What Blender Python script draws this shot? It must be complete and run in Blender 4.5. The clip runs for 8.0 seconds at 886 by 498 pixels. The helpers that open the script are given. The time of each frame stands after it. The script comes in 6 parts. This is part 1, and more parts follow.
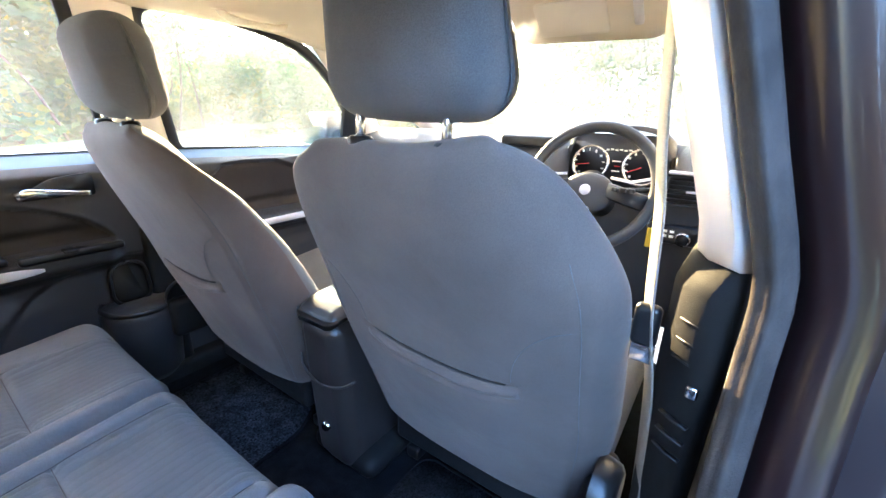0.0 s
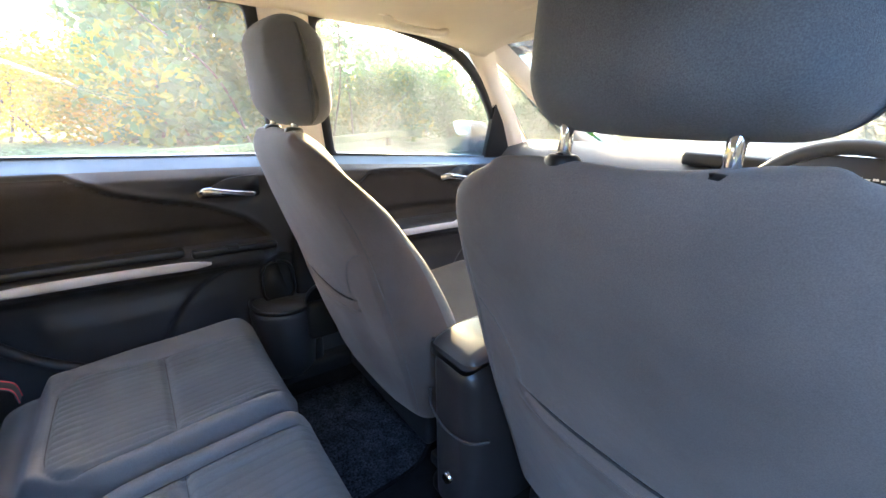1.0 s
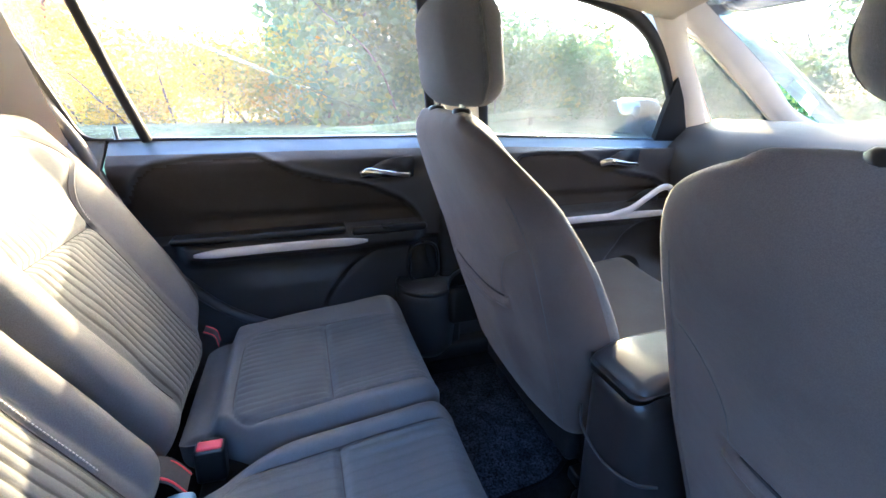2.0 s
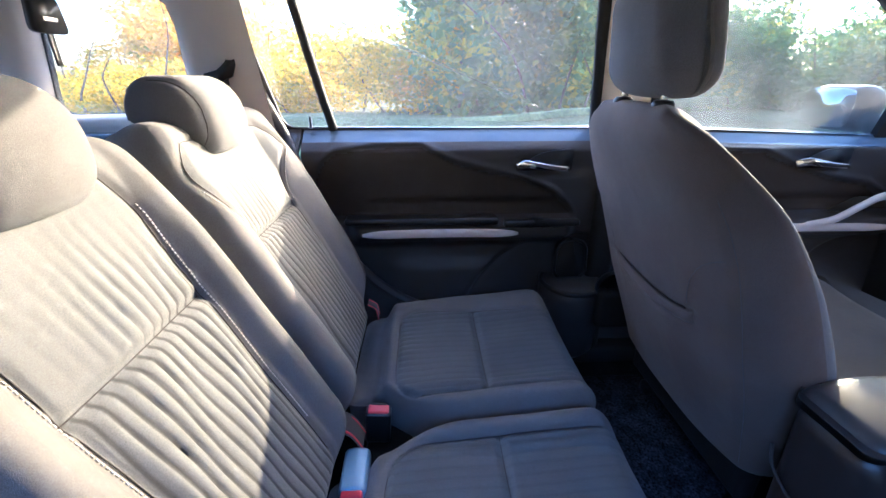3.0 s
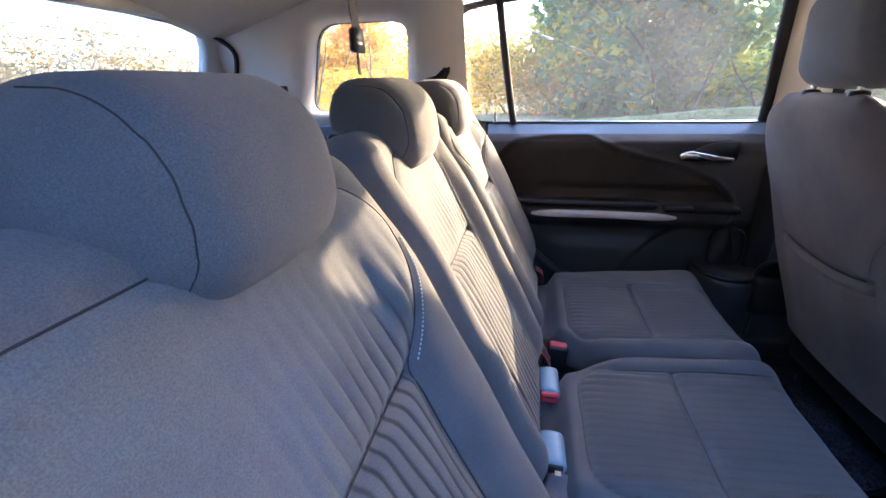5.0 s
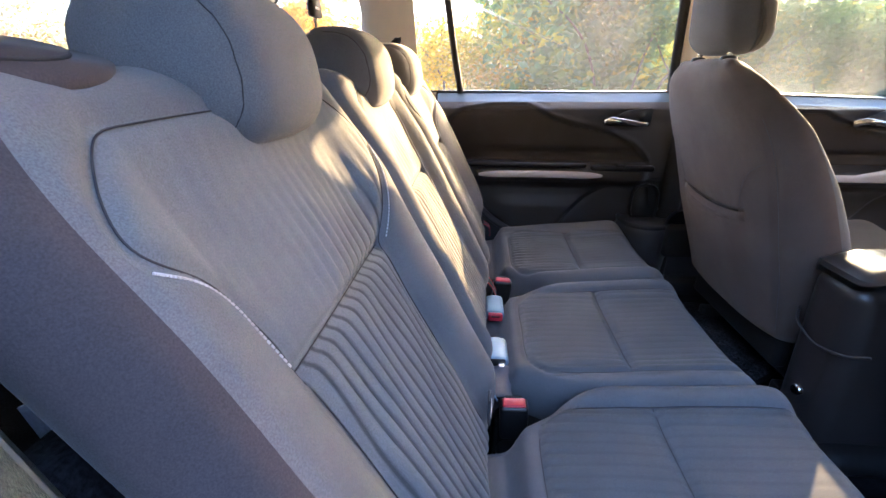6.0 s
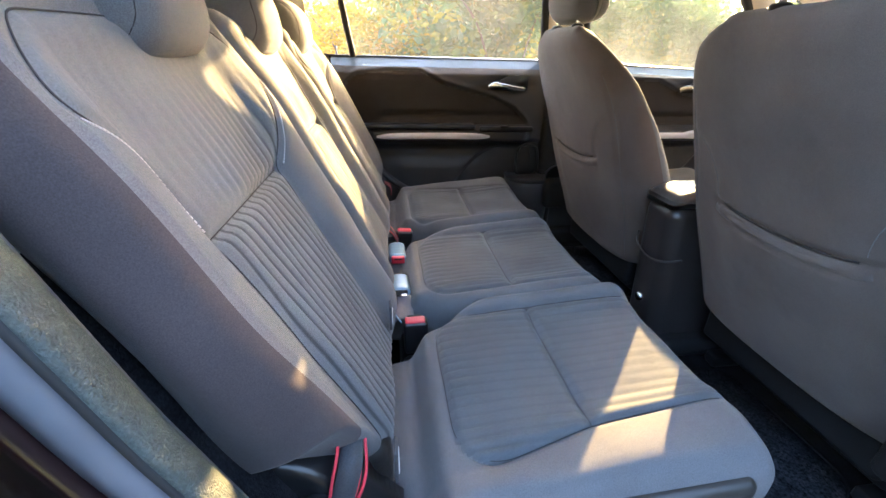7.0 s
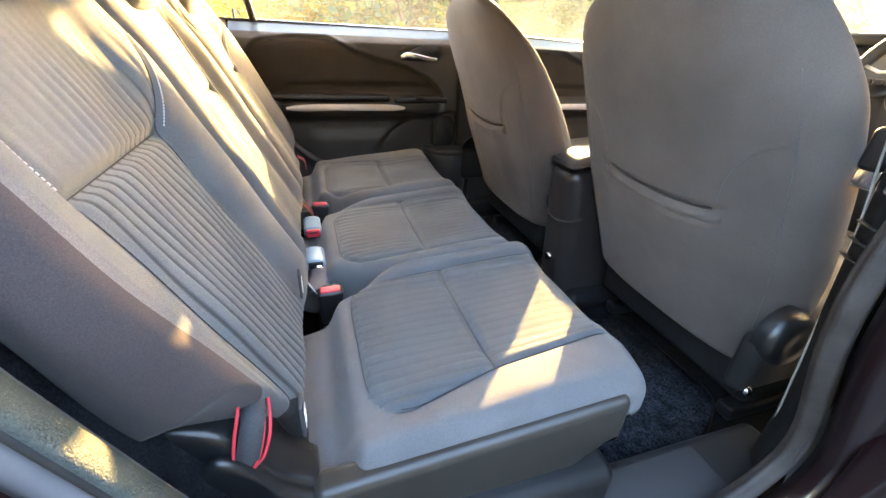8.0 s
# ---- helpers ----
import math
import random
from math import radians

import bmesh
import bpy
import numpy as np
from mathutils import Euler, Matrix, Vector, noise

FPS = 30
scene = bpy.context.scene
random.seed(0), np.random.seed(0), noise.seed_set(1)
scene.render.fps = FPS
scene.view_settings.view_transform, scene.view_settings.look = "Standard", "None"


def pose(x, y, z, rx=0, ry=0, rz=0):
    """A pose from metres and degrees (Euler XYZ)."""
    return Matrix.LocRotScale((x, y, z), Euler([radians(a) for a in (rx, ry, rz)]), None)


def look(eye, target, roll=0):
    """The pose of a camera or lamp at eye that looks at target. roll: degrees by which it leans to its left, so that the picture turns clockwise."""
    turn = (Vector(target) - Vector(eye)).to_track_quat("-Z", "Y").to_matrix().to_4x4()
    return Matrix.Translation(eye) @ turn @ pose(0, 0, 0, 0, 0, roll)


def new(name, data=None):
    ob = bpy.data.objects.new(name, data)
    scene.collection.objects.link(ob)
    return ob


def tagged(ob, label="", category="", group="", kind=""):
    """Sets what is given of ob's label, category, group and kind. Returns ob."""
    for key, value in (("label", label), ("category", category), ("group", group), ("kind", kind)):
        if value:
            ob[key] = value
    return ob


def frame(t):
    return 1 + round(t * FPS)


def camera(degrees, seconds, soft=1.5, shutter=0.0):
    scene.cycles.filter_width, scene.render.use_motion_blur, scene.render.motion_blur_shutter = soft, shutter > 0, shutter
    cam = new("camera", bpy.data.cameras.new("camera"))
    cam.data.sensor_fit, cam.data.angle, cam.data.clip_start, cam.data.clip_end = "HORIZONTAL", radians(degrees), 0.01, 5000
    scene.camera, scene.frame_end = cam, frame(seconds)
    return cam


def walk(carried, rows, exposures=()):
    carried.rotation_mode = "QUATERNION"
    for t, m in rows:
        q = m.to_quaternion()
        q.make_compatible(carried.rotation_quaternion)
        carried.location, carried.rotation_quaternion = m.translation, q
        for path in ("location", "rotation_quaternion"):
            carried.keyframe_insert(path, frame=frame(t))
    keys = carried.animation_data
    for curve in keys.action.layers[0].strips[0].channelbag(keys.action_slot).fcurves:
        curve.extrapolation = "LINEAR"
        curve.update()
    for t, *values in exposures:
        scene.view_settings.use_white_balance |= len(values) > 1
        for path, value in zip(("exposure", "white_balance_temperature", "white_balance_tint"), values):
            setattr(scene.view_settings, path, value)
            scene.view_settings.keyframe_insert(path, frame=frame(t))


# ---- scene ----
cam = camera(94.7, 8.0)
PATH = [
    (0, (0.693, -0.05, 1.283), (-0.406, 1.493, 0.64), 1.5),
    (0.2, (0.647, -0.025, 1.307), (-0.525, 1.459, 0.655), 2.9),
    (0.5, (0.599, 0.0, 1.298), (-0.717, 1.383, 0.703), 2.0),
    (1, (0.525, 0.009, 1.279), (-0.984, 1.167, 0.661), 2.3),
    (1.5, (0.469, 0.009, 1.274), (-1.195, 0.891, 0.601), 1.8),
    (2.8, (0.398, -0.092, 1.285), (-1.438, 0.09, 0.513), 0.1),
    (3, (0.399, -0.121, 1.281), (-1.445, -0.036, 0.51), -0.0),
    (3.5, (0.425, -0.194, 1.28), (-1.419, -0.305, 0.513), -0.3),
    (4, (0.477, -0.262, 1.281), (-1.352, -0.522, 0.515), -0.6),
    (4.2, (0.508, -0.29, 1.282), (-1.317, -0.591, 0.519), -0.6),
    (5.3, (0.7, -0.316, 1.266), (-1.113, -0.708, 0.517), -1.4),
    (5.5, (0.734, -0.301, 1.25), (-1.077, -0.666, 0.483), -1.2),
    (6, (0.803, -0.296, 1.215), (-1.026, -0.459, 0.422), -0.2),
    (6.5, (0.881, -0.295, 1.187), (-0.939, -0.241, 0.359), 0.6),
    (7, (0.923, -0.27, 1.168), (-0.861, -0.004, 0.303), 1.5),
    (7.5, (0.938, -0.248, 1.153), (-0.783, 0.213, 0.244), 2.6),
    (8, (0.958, -0.233, 1.151), (-0.71, 0.342, 0.208), 3.1),
]
walk(cam, [(t, look(eye, target, roll)) for t, eye, target, roll in PATH], exposures=[(0, 5.63, 5000, 12), (0.5, 5.15, 5200, 13), (1.5, 5.08, 4750, 12), (3, 4.19, 4250, 20), (4, 3.95, 4100, 22), (5.5, 4.34, 5000, 23), (6.5, 4.76, 5500, 16), (7, 4.95, 5850, 13), (8, 5.48, 6650, 11)])

# ---- world, sun, exposure ----
SUN_AZ, SUN_EL = 54.2, 16.4      # degrees: to the car's left of straight ahead, above the horizon
world = bpy.data.worlds.new("world")
scene.world = world
world.use_nodes = True
wn, wl = world.node_tree.nodes, world.node_tree.links
sky = wn.new("ShaderNodeTexSky")
sky.sky_type = "NISHITA"
sky.sun_disc = False
sky.sun_elevation, sky.sun_rotation = radians(SUN_EL), radians(-SUN_AZ)
sky.air_density, sky.dust_density = 1.2, 2.5
wn["Background"].inputs["Strength"].default_value = 0.125
wl.new(sky.outputs[0], wn["Background"].inputs["Color"])
sun = new("sun", bpy.data.lights.new("sun", "SUN"))
sun.data.energy, sun.data.angle, sun.data.color = 1.45, radians(0.53), (1.0, 0.645, 0.235)
toward = Vector((-math.sin(radians(SUN_AZ)) * math.cos(radians(SUN_EL)), math.cos(radians(SUN_AZ)) * math.cos(radians(SUN_EL)), math.sin(radians(SUN_EL))))
sun.matrix_basis = look(toward * 30, (0, 0, 0))


# ---- materials ----
def mat(name, base, rough=0.6, metal=0.0, vary=0.25, scale=6.0, grain=0.0, grain_scale=400.0, bump=0.0, bump_scale=300.0, coat=0.0, sheen=0.0, stretch=None, second=None, soft=0.0):
    m = bpy.data.materials.new(name)
    m.use_nodes = True
    n, l = m.node_tree.nodes, m.node_tree.links
    b = n["Principled BSDF"]
    b.inputs["Roughness"].default_value, b.inputs["Metallic"].default_value = rough, metal
    b.inputs["Coat Weight"].default_value, b.inputs["Sheen Weight"].default_value = coat, sheen
    co = n.new("ShaderNodeTexCoord")
    broad = n.new("ShaderNodeTexNoise")
    broad.inputs["Scale"].default_value, broad.inputs["Detail"].default_value = scale, 5.0
    l.new(co.outputs["Object"], broad.inputs["Vector"])
    ramp = n.new("ShaderNodeValToRGB")
    lo = [c * (1 - vary) for c in base]
    hi = [min(1, c * (1 + vary)) for c in (second or base)]
    ramp.color_ramp.elements[0].position, ramp.color_ramp.elements[1].position = 0.3, 0.7
    ramp.color_ramp.elements[0].color, ramp.color_ramp.elements[1].color = (*lo, 1), (*hi, 1)
    l.new(broad.outputs["Fac"], ramp.inputs["Fac"])
    colour = ramp.outputs["Color"]
    where = co.outputs["Object"]
    if stretch:
        mp = n.new("ShaderNodeMapping")
        mp.inputs["Scale"].default_value = stretch
        l.new(where, mp.inputs["Vector"])
        where = mp.outputs["Vector"]
    if grain:
        fine = n.new("ShaderNodeTexNoise")
        fine.inputs["Scale"].default_value, fine.inputs["Detail"].default_value = grain_scale, 3.0
        l.new(where, fine.inputs["Vector"])
        span = n.new("ShaderNodeMapRange")
        span.inputs["From Min"].default_value, span.inputs["From Max"].default_value = 0.3, 0.7
        span.inputs["To Min"].default_value, span.inputs["To Max"].default_value = 1 - grain, 1 + grain
        l.new(fine.outputs["Fac"], span.inputs["Value"])
        mul = n.new("ShaderNodeVectorMath")
        mul.operation = "SCALE"
        l.new(colour, mul.inputs[0])
        l.new(span.outputs["Result"], mul.inputs["Scale"])
        colour = mul.outputs["Vector"]
    l.new(colour, b.inputs["Base Color"])
    if bump:
        tex = n.new("ShaderNodeTexNoise")
        tex.inputs["Scale"].default_value, tex.inputs["Detail"].default_value = bump_scale, 4.0
        l.new(where, tex.inputs["Vector"])
        bp = n.new("ShaderNodeBump")
        bp.inputs["Strength"].default_value, bp.inputs["Distance"].default_value = bump, 0.002
        l.new(tex.outputs["Fac"], bp.inputs["Height"])
        l.new(bp.outputs["Normal"], b.inputs["Normal"])
        if soft:
            loose, fold = n.new("ShaderNodeTexNoise"), n.new("ShaderNodeBump")
            loose.inputs["Scale"].default_value, loose.inputs["Detail"].default_value = 22.0, 3.0
            fold.inputs["Strength"].default_value, fold.inputs["Distance"].default_value = soft, 0.006
            l.new(co.outputs["Object"], loose.inputs["Vector"])
            l.new(loose.outputs["Fac"], fold.inputs["Height"])
            l.new(fold.outputs["Normal"], bp.inputs["Normal"])
    return m


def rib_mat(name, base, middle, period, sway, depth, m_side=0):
    """Ribbed velour: the shade in the grooves between its cords is put into the colour. sway: how far the cords wander,
    0 or 1.
    """
    m = mat(name, base, 0.88, vary=0.12, scale=9, grain=0.22, grain_scale=900, bump=0.35, bump_scale=1400, sheen=0.12)
    n, l = m.node_tree.nodes, m.node_tree.links
    n["Principled BSDF"].inputs["Specular IOR Level"].default_value = 0.3
    place, xyz = n.new("ShaderNodeNewGeometry"), n.new("ShaderNodeSeparateXYZ")
    l.new(place.outputs["Position"], xyz.inputs[0])

    def calc(kind, a, b=0.0, c=0.0):
        node = n.new("ShaderNodeMath")
        node.operation = kind
        for k, v in enumerate((a, b, c)):
            if isinstance(v, (int, float)):
                node.inputs[k].default_value = v
            else:
                l.new(v, node.inputs[k])
        return node.outputs[0]

    across = calc("SUBTRACT", xyz.outputs["X"], middle[0] + middle[1])
    phase = calc("DIVIDE", across, period)
    if sway:
        lean = math.atan(0.5)
        along = calc("ADD", calc("MULTIPLY", calc("ADD", xyz.outputs["Y"], 0.25), -math.sin(lean)), calc("MULTIPLY", calc("SUBTRACT", xyz.outputs["Z"], 0.70), math.cos(lean)))
        slow = calc("SINE", calc("MULTIPLY_ADD", along, 15.0, 3.0 + 9.0 * middle[0]))
        quick = calc("SINE", calc("MULTIPLY_ADD", along, 41.0, calc("MULTIPLY", calc("SUBTRACT", xyz.outputs["X"], middle[0]), 60.0)))
        phase = calc("MULTIPLY_ADD", slow, 0.10, calc("MULTIPLY_ADD", quick, 0.07, phase))
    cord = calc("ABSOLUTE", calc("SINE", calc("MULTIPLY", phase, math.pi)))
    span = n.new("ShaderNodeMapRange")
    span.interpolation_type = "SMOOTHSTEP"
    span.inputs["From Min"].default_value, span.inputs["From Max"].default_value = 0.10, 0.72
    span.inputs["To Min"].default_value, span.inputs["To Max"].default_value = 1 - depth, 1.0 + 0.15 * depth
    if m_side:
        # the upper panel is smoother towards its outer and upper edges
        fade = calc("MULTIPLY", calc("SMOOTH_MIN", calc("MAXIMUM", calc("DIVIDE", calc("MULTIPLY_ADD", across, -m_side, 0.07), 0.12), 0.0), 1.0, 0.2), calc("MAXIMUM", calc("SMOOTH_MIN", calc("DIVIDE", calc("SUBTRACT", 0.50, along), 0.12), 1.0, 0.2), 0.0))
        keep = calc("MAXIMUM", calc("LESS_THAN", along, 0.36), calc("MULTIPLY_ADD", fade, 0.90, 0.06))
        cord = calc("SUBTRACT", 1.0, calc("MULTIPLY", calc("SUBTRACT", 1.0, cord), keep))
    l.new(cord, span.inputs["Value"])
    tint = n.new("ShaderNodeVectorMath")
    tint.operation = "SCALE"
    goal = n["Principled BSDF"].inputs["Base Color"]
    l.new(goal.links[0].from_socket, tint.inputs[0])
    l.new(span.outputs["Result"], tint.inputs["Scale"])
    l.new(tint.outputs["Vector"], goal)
    return m


def glass_mat(name, dust=0.06, tint=(0.96, 0.98, 0.97)):
    m = bpy.data.materials.new(name)
    m.use_nodes = True
    n, l = m.node_tree.nodes, m.node_tree.links
    b = n["Principled BSDF"]
    b.inputs["Base Color"].default_value = (*tint, 1)
    b.inputs["Transmission Weight"].default_value, b.inputs["Roughness"].default_value, b.inputs["IOR"].default_value = 1.0, 0.0, 1.45
    film = n.new("ShaderNodeBsdfTranslucent")
    film.inputs["Color"].default_value = (0.9, 0.9, 0.88, 1)
    co, tex, span, mix = n.new("ShaderNodeTexCoord"), n.new("ShaderNodeTexNoise"), n.new("ShaderNodeMapRange"), n.new("ShaderNodeMixShader")
    tex.inputs["Scale"].default_value, tex.inputs["Detail"].default_value = 5.0, 6.0
    l.new(co.outputs["Object"], tex.inputs["Vector"])
    l.new(tex.outputs["Fac"], span.inputs["Value"])
    span.inputs["From Min"].default_value, span.inputs["From Max"].default_value = 0.3, 0.75
    span.inputs["To Min"].default_value, span.inputs["To Max"].default_value = dust * 0.4, dust * 1.7
    l.new(span.outputs["Result"], mix.inputs["Fac"])
    l.new(b.outputs[0], mix.inputs[1])
    l.new(film.outputs[0], mix.inputs[2])
    l.new(mix.outputs[0], n["Material Output"].inputs["Surface"])
    return m


def leaf_mat(name, colours, gloss=0.75):
    m = bpy.data.materials.new(name)
    m.use_nodes = True
    n, l = m.node_tree.nodes, m.node_tree.links
    b = n["Principled BSDF"]
    b.inputs["Roughness"].default_value = gloss
    geo, ramp = n.new("ShaderNodeNewGeometry"), n.new("ShaderNodeValToRGB")
    while len(ramp.color_ramp.elements) < len(colours):
        ramp.color_ramp.elements.new(0.5)
    for k, (e, c) in enumerate(zip(ramp.color_ramp.elements, colours)):
        e.position, e.color = k / (len(colours) - 1), (*c, 1)
    co, tex, add = n.new("ShaderNodeTexCoord"), n.new("ShaderNodeTexNoise"), n.new("ShaderNodeMath")
    tex.inputs["Scale"].default_value, tex.inputs["Detail"].default_value = 1.1, 4.0
    l.new(co.outputs["Object"], tex.inputs["Vector"])
    add.operation = "MULTIPLY_ADD"
    add.inputs[1].default_value = 0.55
    patch = n.new("ShaderNodeMapRange")
    patch.inputs["From Min"].default_value, patch.inputs["From Max"].default_value = 0.35, 0.68
    patch.inputs["To Min"].default_value, patch.inputs["To Max"].default_value = -0.05, 0.5
    l.new(tex.outputs["Fac"], patch.inputs["Value"])
    l.new(geo.outputs["Random Per Island"], add.inputs[0])
    l.new(patch.outputs["Result"], add.inputs[2])
    l.new(add.outputs[0], ramp.inputs["Fac"])
    l.new(ramp.outputs["Color"], b.inputs["Base Color"])
    trans, mix = n.new("ShaderNodeBsdfTranslucent"), n.new("ShaderNodeMixShader")
    mix.inputs["Fac"].default_value = 0.55
    bright = n.new("ShaderNodeVectorMath")
    bright.operation = "SCALE"
    bright.inputs["Scale"].default_value = 3.0
    l.new(ramp.outputs["Color"], bright.inputs[0])
    l.new(bright.outputs["Vector"], trans.inputs["Color"])
    l.new(b.outputs[0], mix.inputs[1])
    l.new(trans.outputs[0], mix.inputs[2])
    l.new(mix.outputs[0], n["Material Output"].inputs["Surface"])
    return m


FABRIC = mat("charcoal woven fabric", (0.118, 0.116, 0.121), 0.9, vary=0.12, scale=9, grain=0.22, grain_scale=900, bump=0.35, bump_scale=1400, sheen=0.12, soft=0.25)
RIBCOLOUR, CUSHIONCOLOUR = (0.112, 0.116, 0.122), (0.088, 0.093, 0.100)
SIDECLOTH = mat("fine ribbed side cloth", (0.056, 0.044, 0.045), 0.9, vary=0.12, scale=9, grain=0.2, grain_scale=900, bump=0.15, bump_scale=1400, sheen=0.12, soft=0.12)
COVER = mat("seat back cover fabric", (0.111, 0.089, 0.079), 0.9, vary=0.24, scale=5, grain=0.15, grain_scale=900, bump=0.2, bump_scale=1500, sheen=0.15, soft=0.30)
PLASTIC = mat("black grained plastic", (0.016, 0.016, 0.017), 0.5, vary=0.2, scale=8, bump=0.25, bump_scale=900)
SATIN = mat("black satin plastic", (0.011, 0.011, 0.012), 0.3, vary=0.15, scale=8, bump=0.05, bump_scale=500)
# the blue sheen of the sky is put into this base colour
LEDGE = mat("satin ledge plastic with sky sheen in its colour", (0.120, 0.165, 0.240), 0.22, vary=0.1, scale=7, bump=0.12, bump_scale=1000, coat=0.7)
CONSOLE = mat("dark brown black console plastic", (0.034, 0.029, 0.028), 0.33, vary=0.15, scale=9, bump=0.12, bump_scale=900)
PILLARPLASTIC = mat("matt black pillar plastic", (0.008, 0.008, 0.0085), 0.72, vary=0.25, scale=9, bump=0.3, bump_scale=900)
SILLPLASTIC = mat("satin sill plastic", (0.024, 0.024, 0.026), 0.34, vary=0.2, scale=9, bump=0.2, bump_scale=900)
GREYPLASTIC = mat("dark grey door plastic", (0.042, 0.040, 0.043), 0.42, vary=0.12, scale=7, bump=0.3, bump_scale=1000)
DOORFABRIC = mat("dark brown door fabric", (0.050, 0.043, 0.041), 0.85, vary=0.15, scale=9, grain=0.2, grain_scale=900, bump=0.2, bump_scale=1200)
SILVER = mat("brushed silver trim", (0.78, 0.76, 0.83), 0.36, 0.1, vary=0.06, scale=20)
CHROME = mat("chrome", (0.8, 0.8, 0.82), 0.12, 1.0, vary=0.05)
CREAM = mat("cream headlining cloth", (0.68, 0.61, 0.51), 0.95, vary=0.06, scale=5, grain=0.08, grain_scale=900, bump=0.2, bump_scale=1200)
CREAMPLASTIC = mat("cream pillar plastic", (0.76, 0.70, 0.62), 0.55, vary=0.06, scale=6, bump=0.15, bump_scale=900)
GREYTRIM = mat("pale grey pillar trim", (0.72, 0.70, 0.74), 0.6, vary=0.05, scale=6, bump=0.1, bump_scale=900)
CARPET = mat("black carpet", (0.009, 0.0095, 0.0115), 1.0, vary=0.4, scale=30, grain=0.6, grain_scale=350, bump=0.9, bump_scale=400)
MATPILE = mat("speckled floor mat pile", (0.024, 0.0265, 0.033), 1.0, vary=0.5, scale=30, grain=0.95, grain_scale=210, bump=1.0, bump_scale=300)
GRAINED = mat("green grey grained trim", (0.050, 0.060, 0.056), 0.45, vary=0.15, scale=12, grain=0.3, grain_scale=420, bump=0.8, bump_scale=620)
FLANGE = mat("satin blue grey flange paint", (0.13, 0.135, 0.155), 0.4, vary=0.15, scale=14, bump=0.05, bump_scale=300)
SIDE = mat("brown black satin plastic", (0.034, 0.030, 0.026), 0.34, vary=0.15, scale=9, bump=0.12, bump_scale=900)
RUBBER = mat("black rubber seal", (0.016, 0.016, 0.017), 0.6, vary=0.2, scale=20)
SEAL = mat("worn grey brown door seal rubber", (0.046, 0.039, 0.037), 0.55, vary=0.3, scale=25, bump=0.3, bump_scale=300)
for dull, gloss in ((PILLARPLASTIC, 0.2), (SEAL, 0.2), (PLASTIC, 0.2), (CARPET, 0.08), (MATPILE, 0.1), (DOORFABRIC, 0.2), (SIDECLOTH, 0.15), (FABRIC, 0.3), (COVER, 0.3)):
    dull.node_tree.nodes["Principled BSDF"].inputs["Specular IOR Level"].default_value = gloss
MAROON = mat("dark maroon car paint", (0.011, 0.0042, 0.0046), 0.28, 0.0, vary=0.08, scale=4, coat=0.5)
WEBBING = mat("dark belt webbing", (0.045, 0.045, 0.05), 0.8, vary=0.1, scale=8, grain=0.2, grain_scale=500, bump=0.3, bump_scale=700)
PALEWEB = mat("grey belt webbing", (0.30, 0.28, 0.25), 0.7, vary=0.1, scale=8, grain=0.2, grain_scale=500, bump=0.3, bump_scale=700)
BLUEWEB = mat("pale blue grey webbing", (0.36, 0.41, 0.48), 0.5, vary=0.1, scale=8, grain=0.15, grain_scale=500, bump=0.3, bump_scale=700)
RED = mat("red button plastic", (0.55, 0.03, 0.05), 0.35, vary=0.08)
REDTHREAD = mat("red stripe webbing", (0.60, 0.04, 0.06), 0.7, vary=0.1, scale=60)
# grey plastic, its blue sky reflection mixed into the base colour
BUCKLEGREY = mat("grey plastic with sky reflection in its colour", (0.20, 0.32, 0.46), 0.28, vary=0.08)
SEAMTHREAD = mat("dark grey seam thread", (0.032, 0.028, 0.029), 0.9, vary=0.1)
STITCH = mat("pale grey thread", (0.52, 0.50, 0.50), 0.8, vary=0.1)
YELLOW = mat("yellow tag", (0.75, 0.48, 0.02), 0.5, vary=0.1)
WHITEMARK = mat("white print", (0.75, 0.75, 0.73), 0.6, vary=0.05)
REDMARK = mat("red print", (0.6, 0.03, 0.03), 0.5, vary=0.05)
DASH = mat("grey soft dashboard", (0.052, 0.051, 0.053), 0.5, vary=0.1, scale=6, bump=0.35, bump_scale=700)
LEATHER = mat("black wheel leather", (0.05, 0.051, 0.054), 0.3, vary=0.12, scale=10, bump=0.2, bump_scale=900)
MIRRORGLASS = mat("mirror glass", (0.9, 0.9, 0.92), 0.02, 1.0, vary=0.02)
GLASS = glass_mat("tinted side glass", 0.012, (0.52, 0.50, 0.455))
DUSTY = glass_mat("dusty side glass", 0.024, (0.165, 0.192, 0.178))
SCREENGLASS = glass_mat("dusty windscreen glass", 0.024, (0.205, 0.205, 0.175))
GRASS = mat("grass ground", (0.10, 0.13, 0.04), 1.0, vary=0.4, scale=0.8, grain=0.4, grain_scale=20, bump=0.6, bump_scale=30, second=(0.20, 0.20, 0.09))
ASPHALT = mat("worn asphalt", (0.10, 0.10, 0.10), 0.9, vary=0.25, scale=1.5, grain=0.3, grain_scale=90, bump=0.5, bump_scale=120)
TWIG = mat("grey brown twig bark", (0.16, 0.12, 0.09), 0.9, vary=0.3, scale=20)
DRYTWIG = mat("pale dry twig bark", (0.42, 0.36, 0.29), 0.9, vary=0.3, scale=20)
GREENLEAF = leaf_mat("green bramble leaves", [(0.06, 0.11, 0.055), (0.085, 0.15, 0.075), (0.14, 0.19, 0.06), (0.38, 0.30, 0.03)])
YELLOWLEAF = leaf_mat("yellow autumn leaves", [(0.30, 0.21, 0.015), (0.40, 0.26, 0.012), (0.15, 0.16, 0.03), (0.42, 0.20, 0.015)])
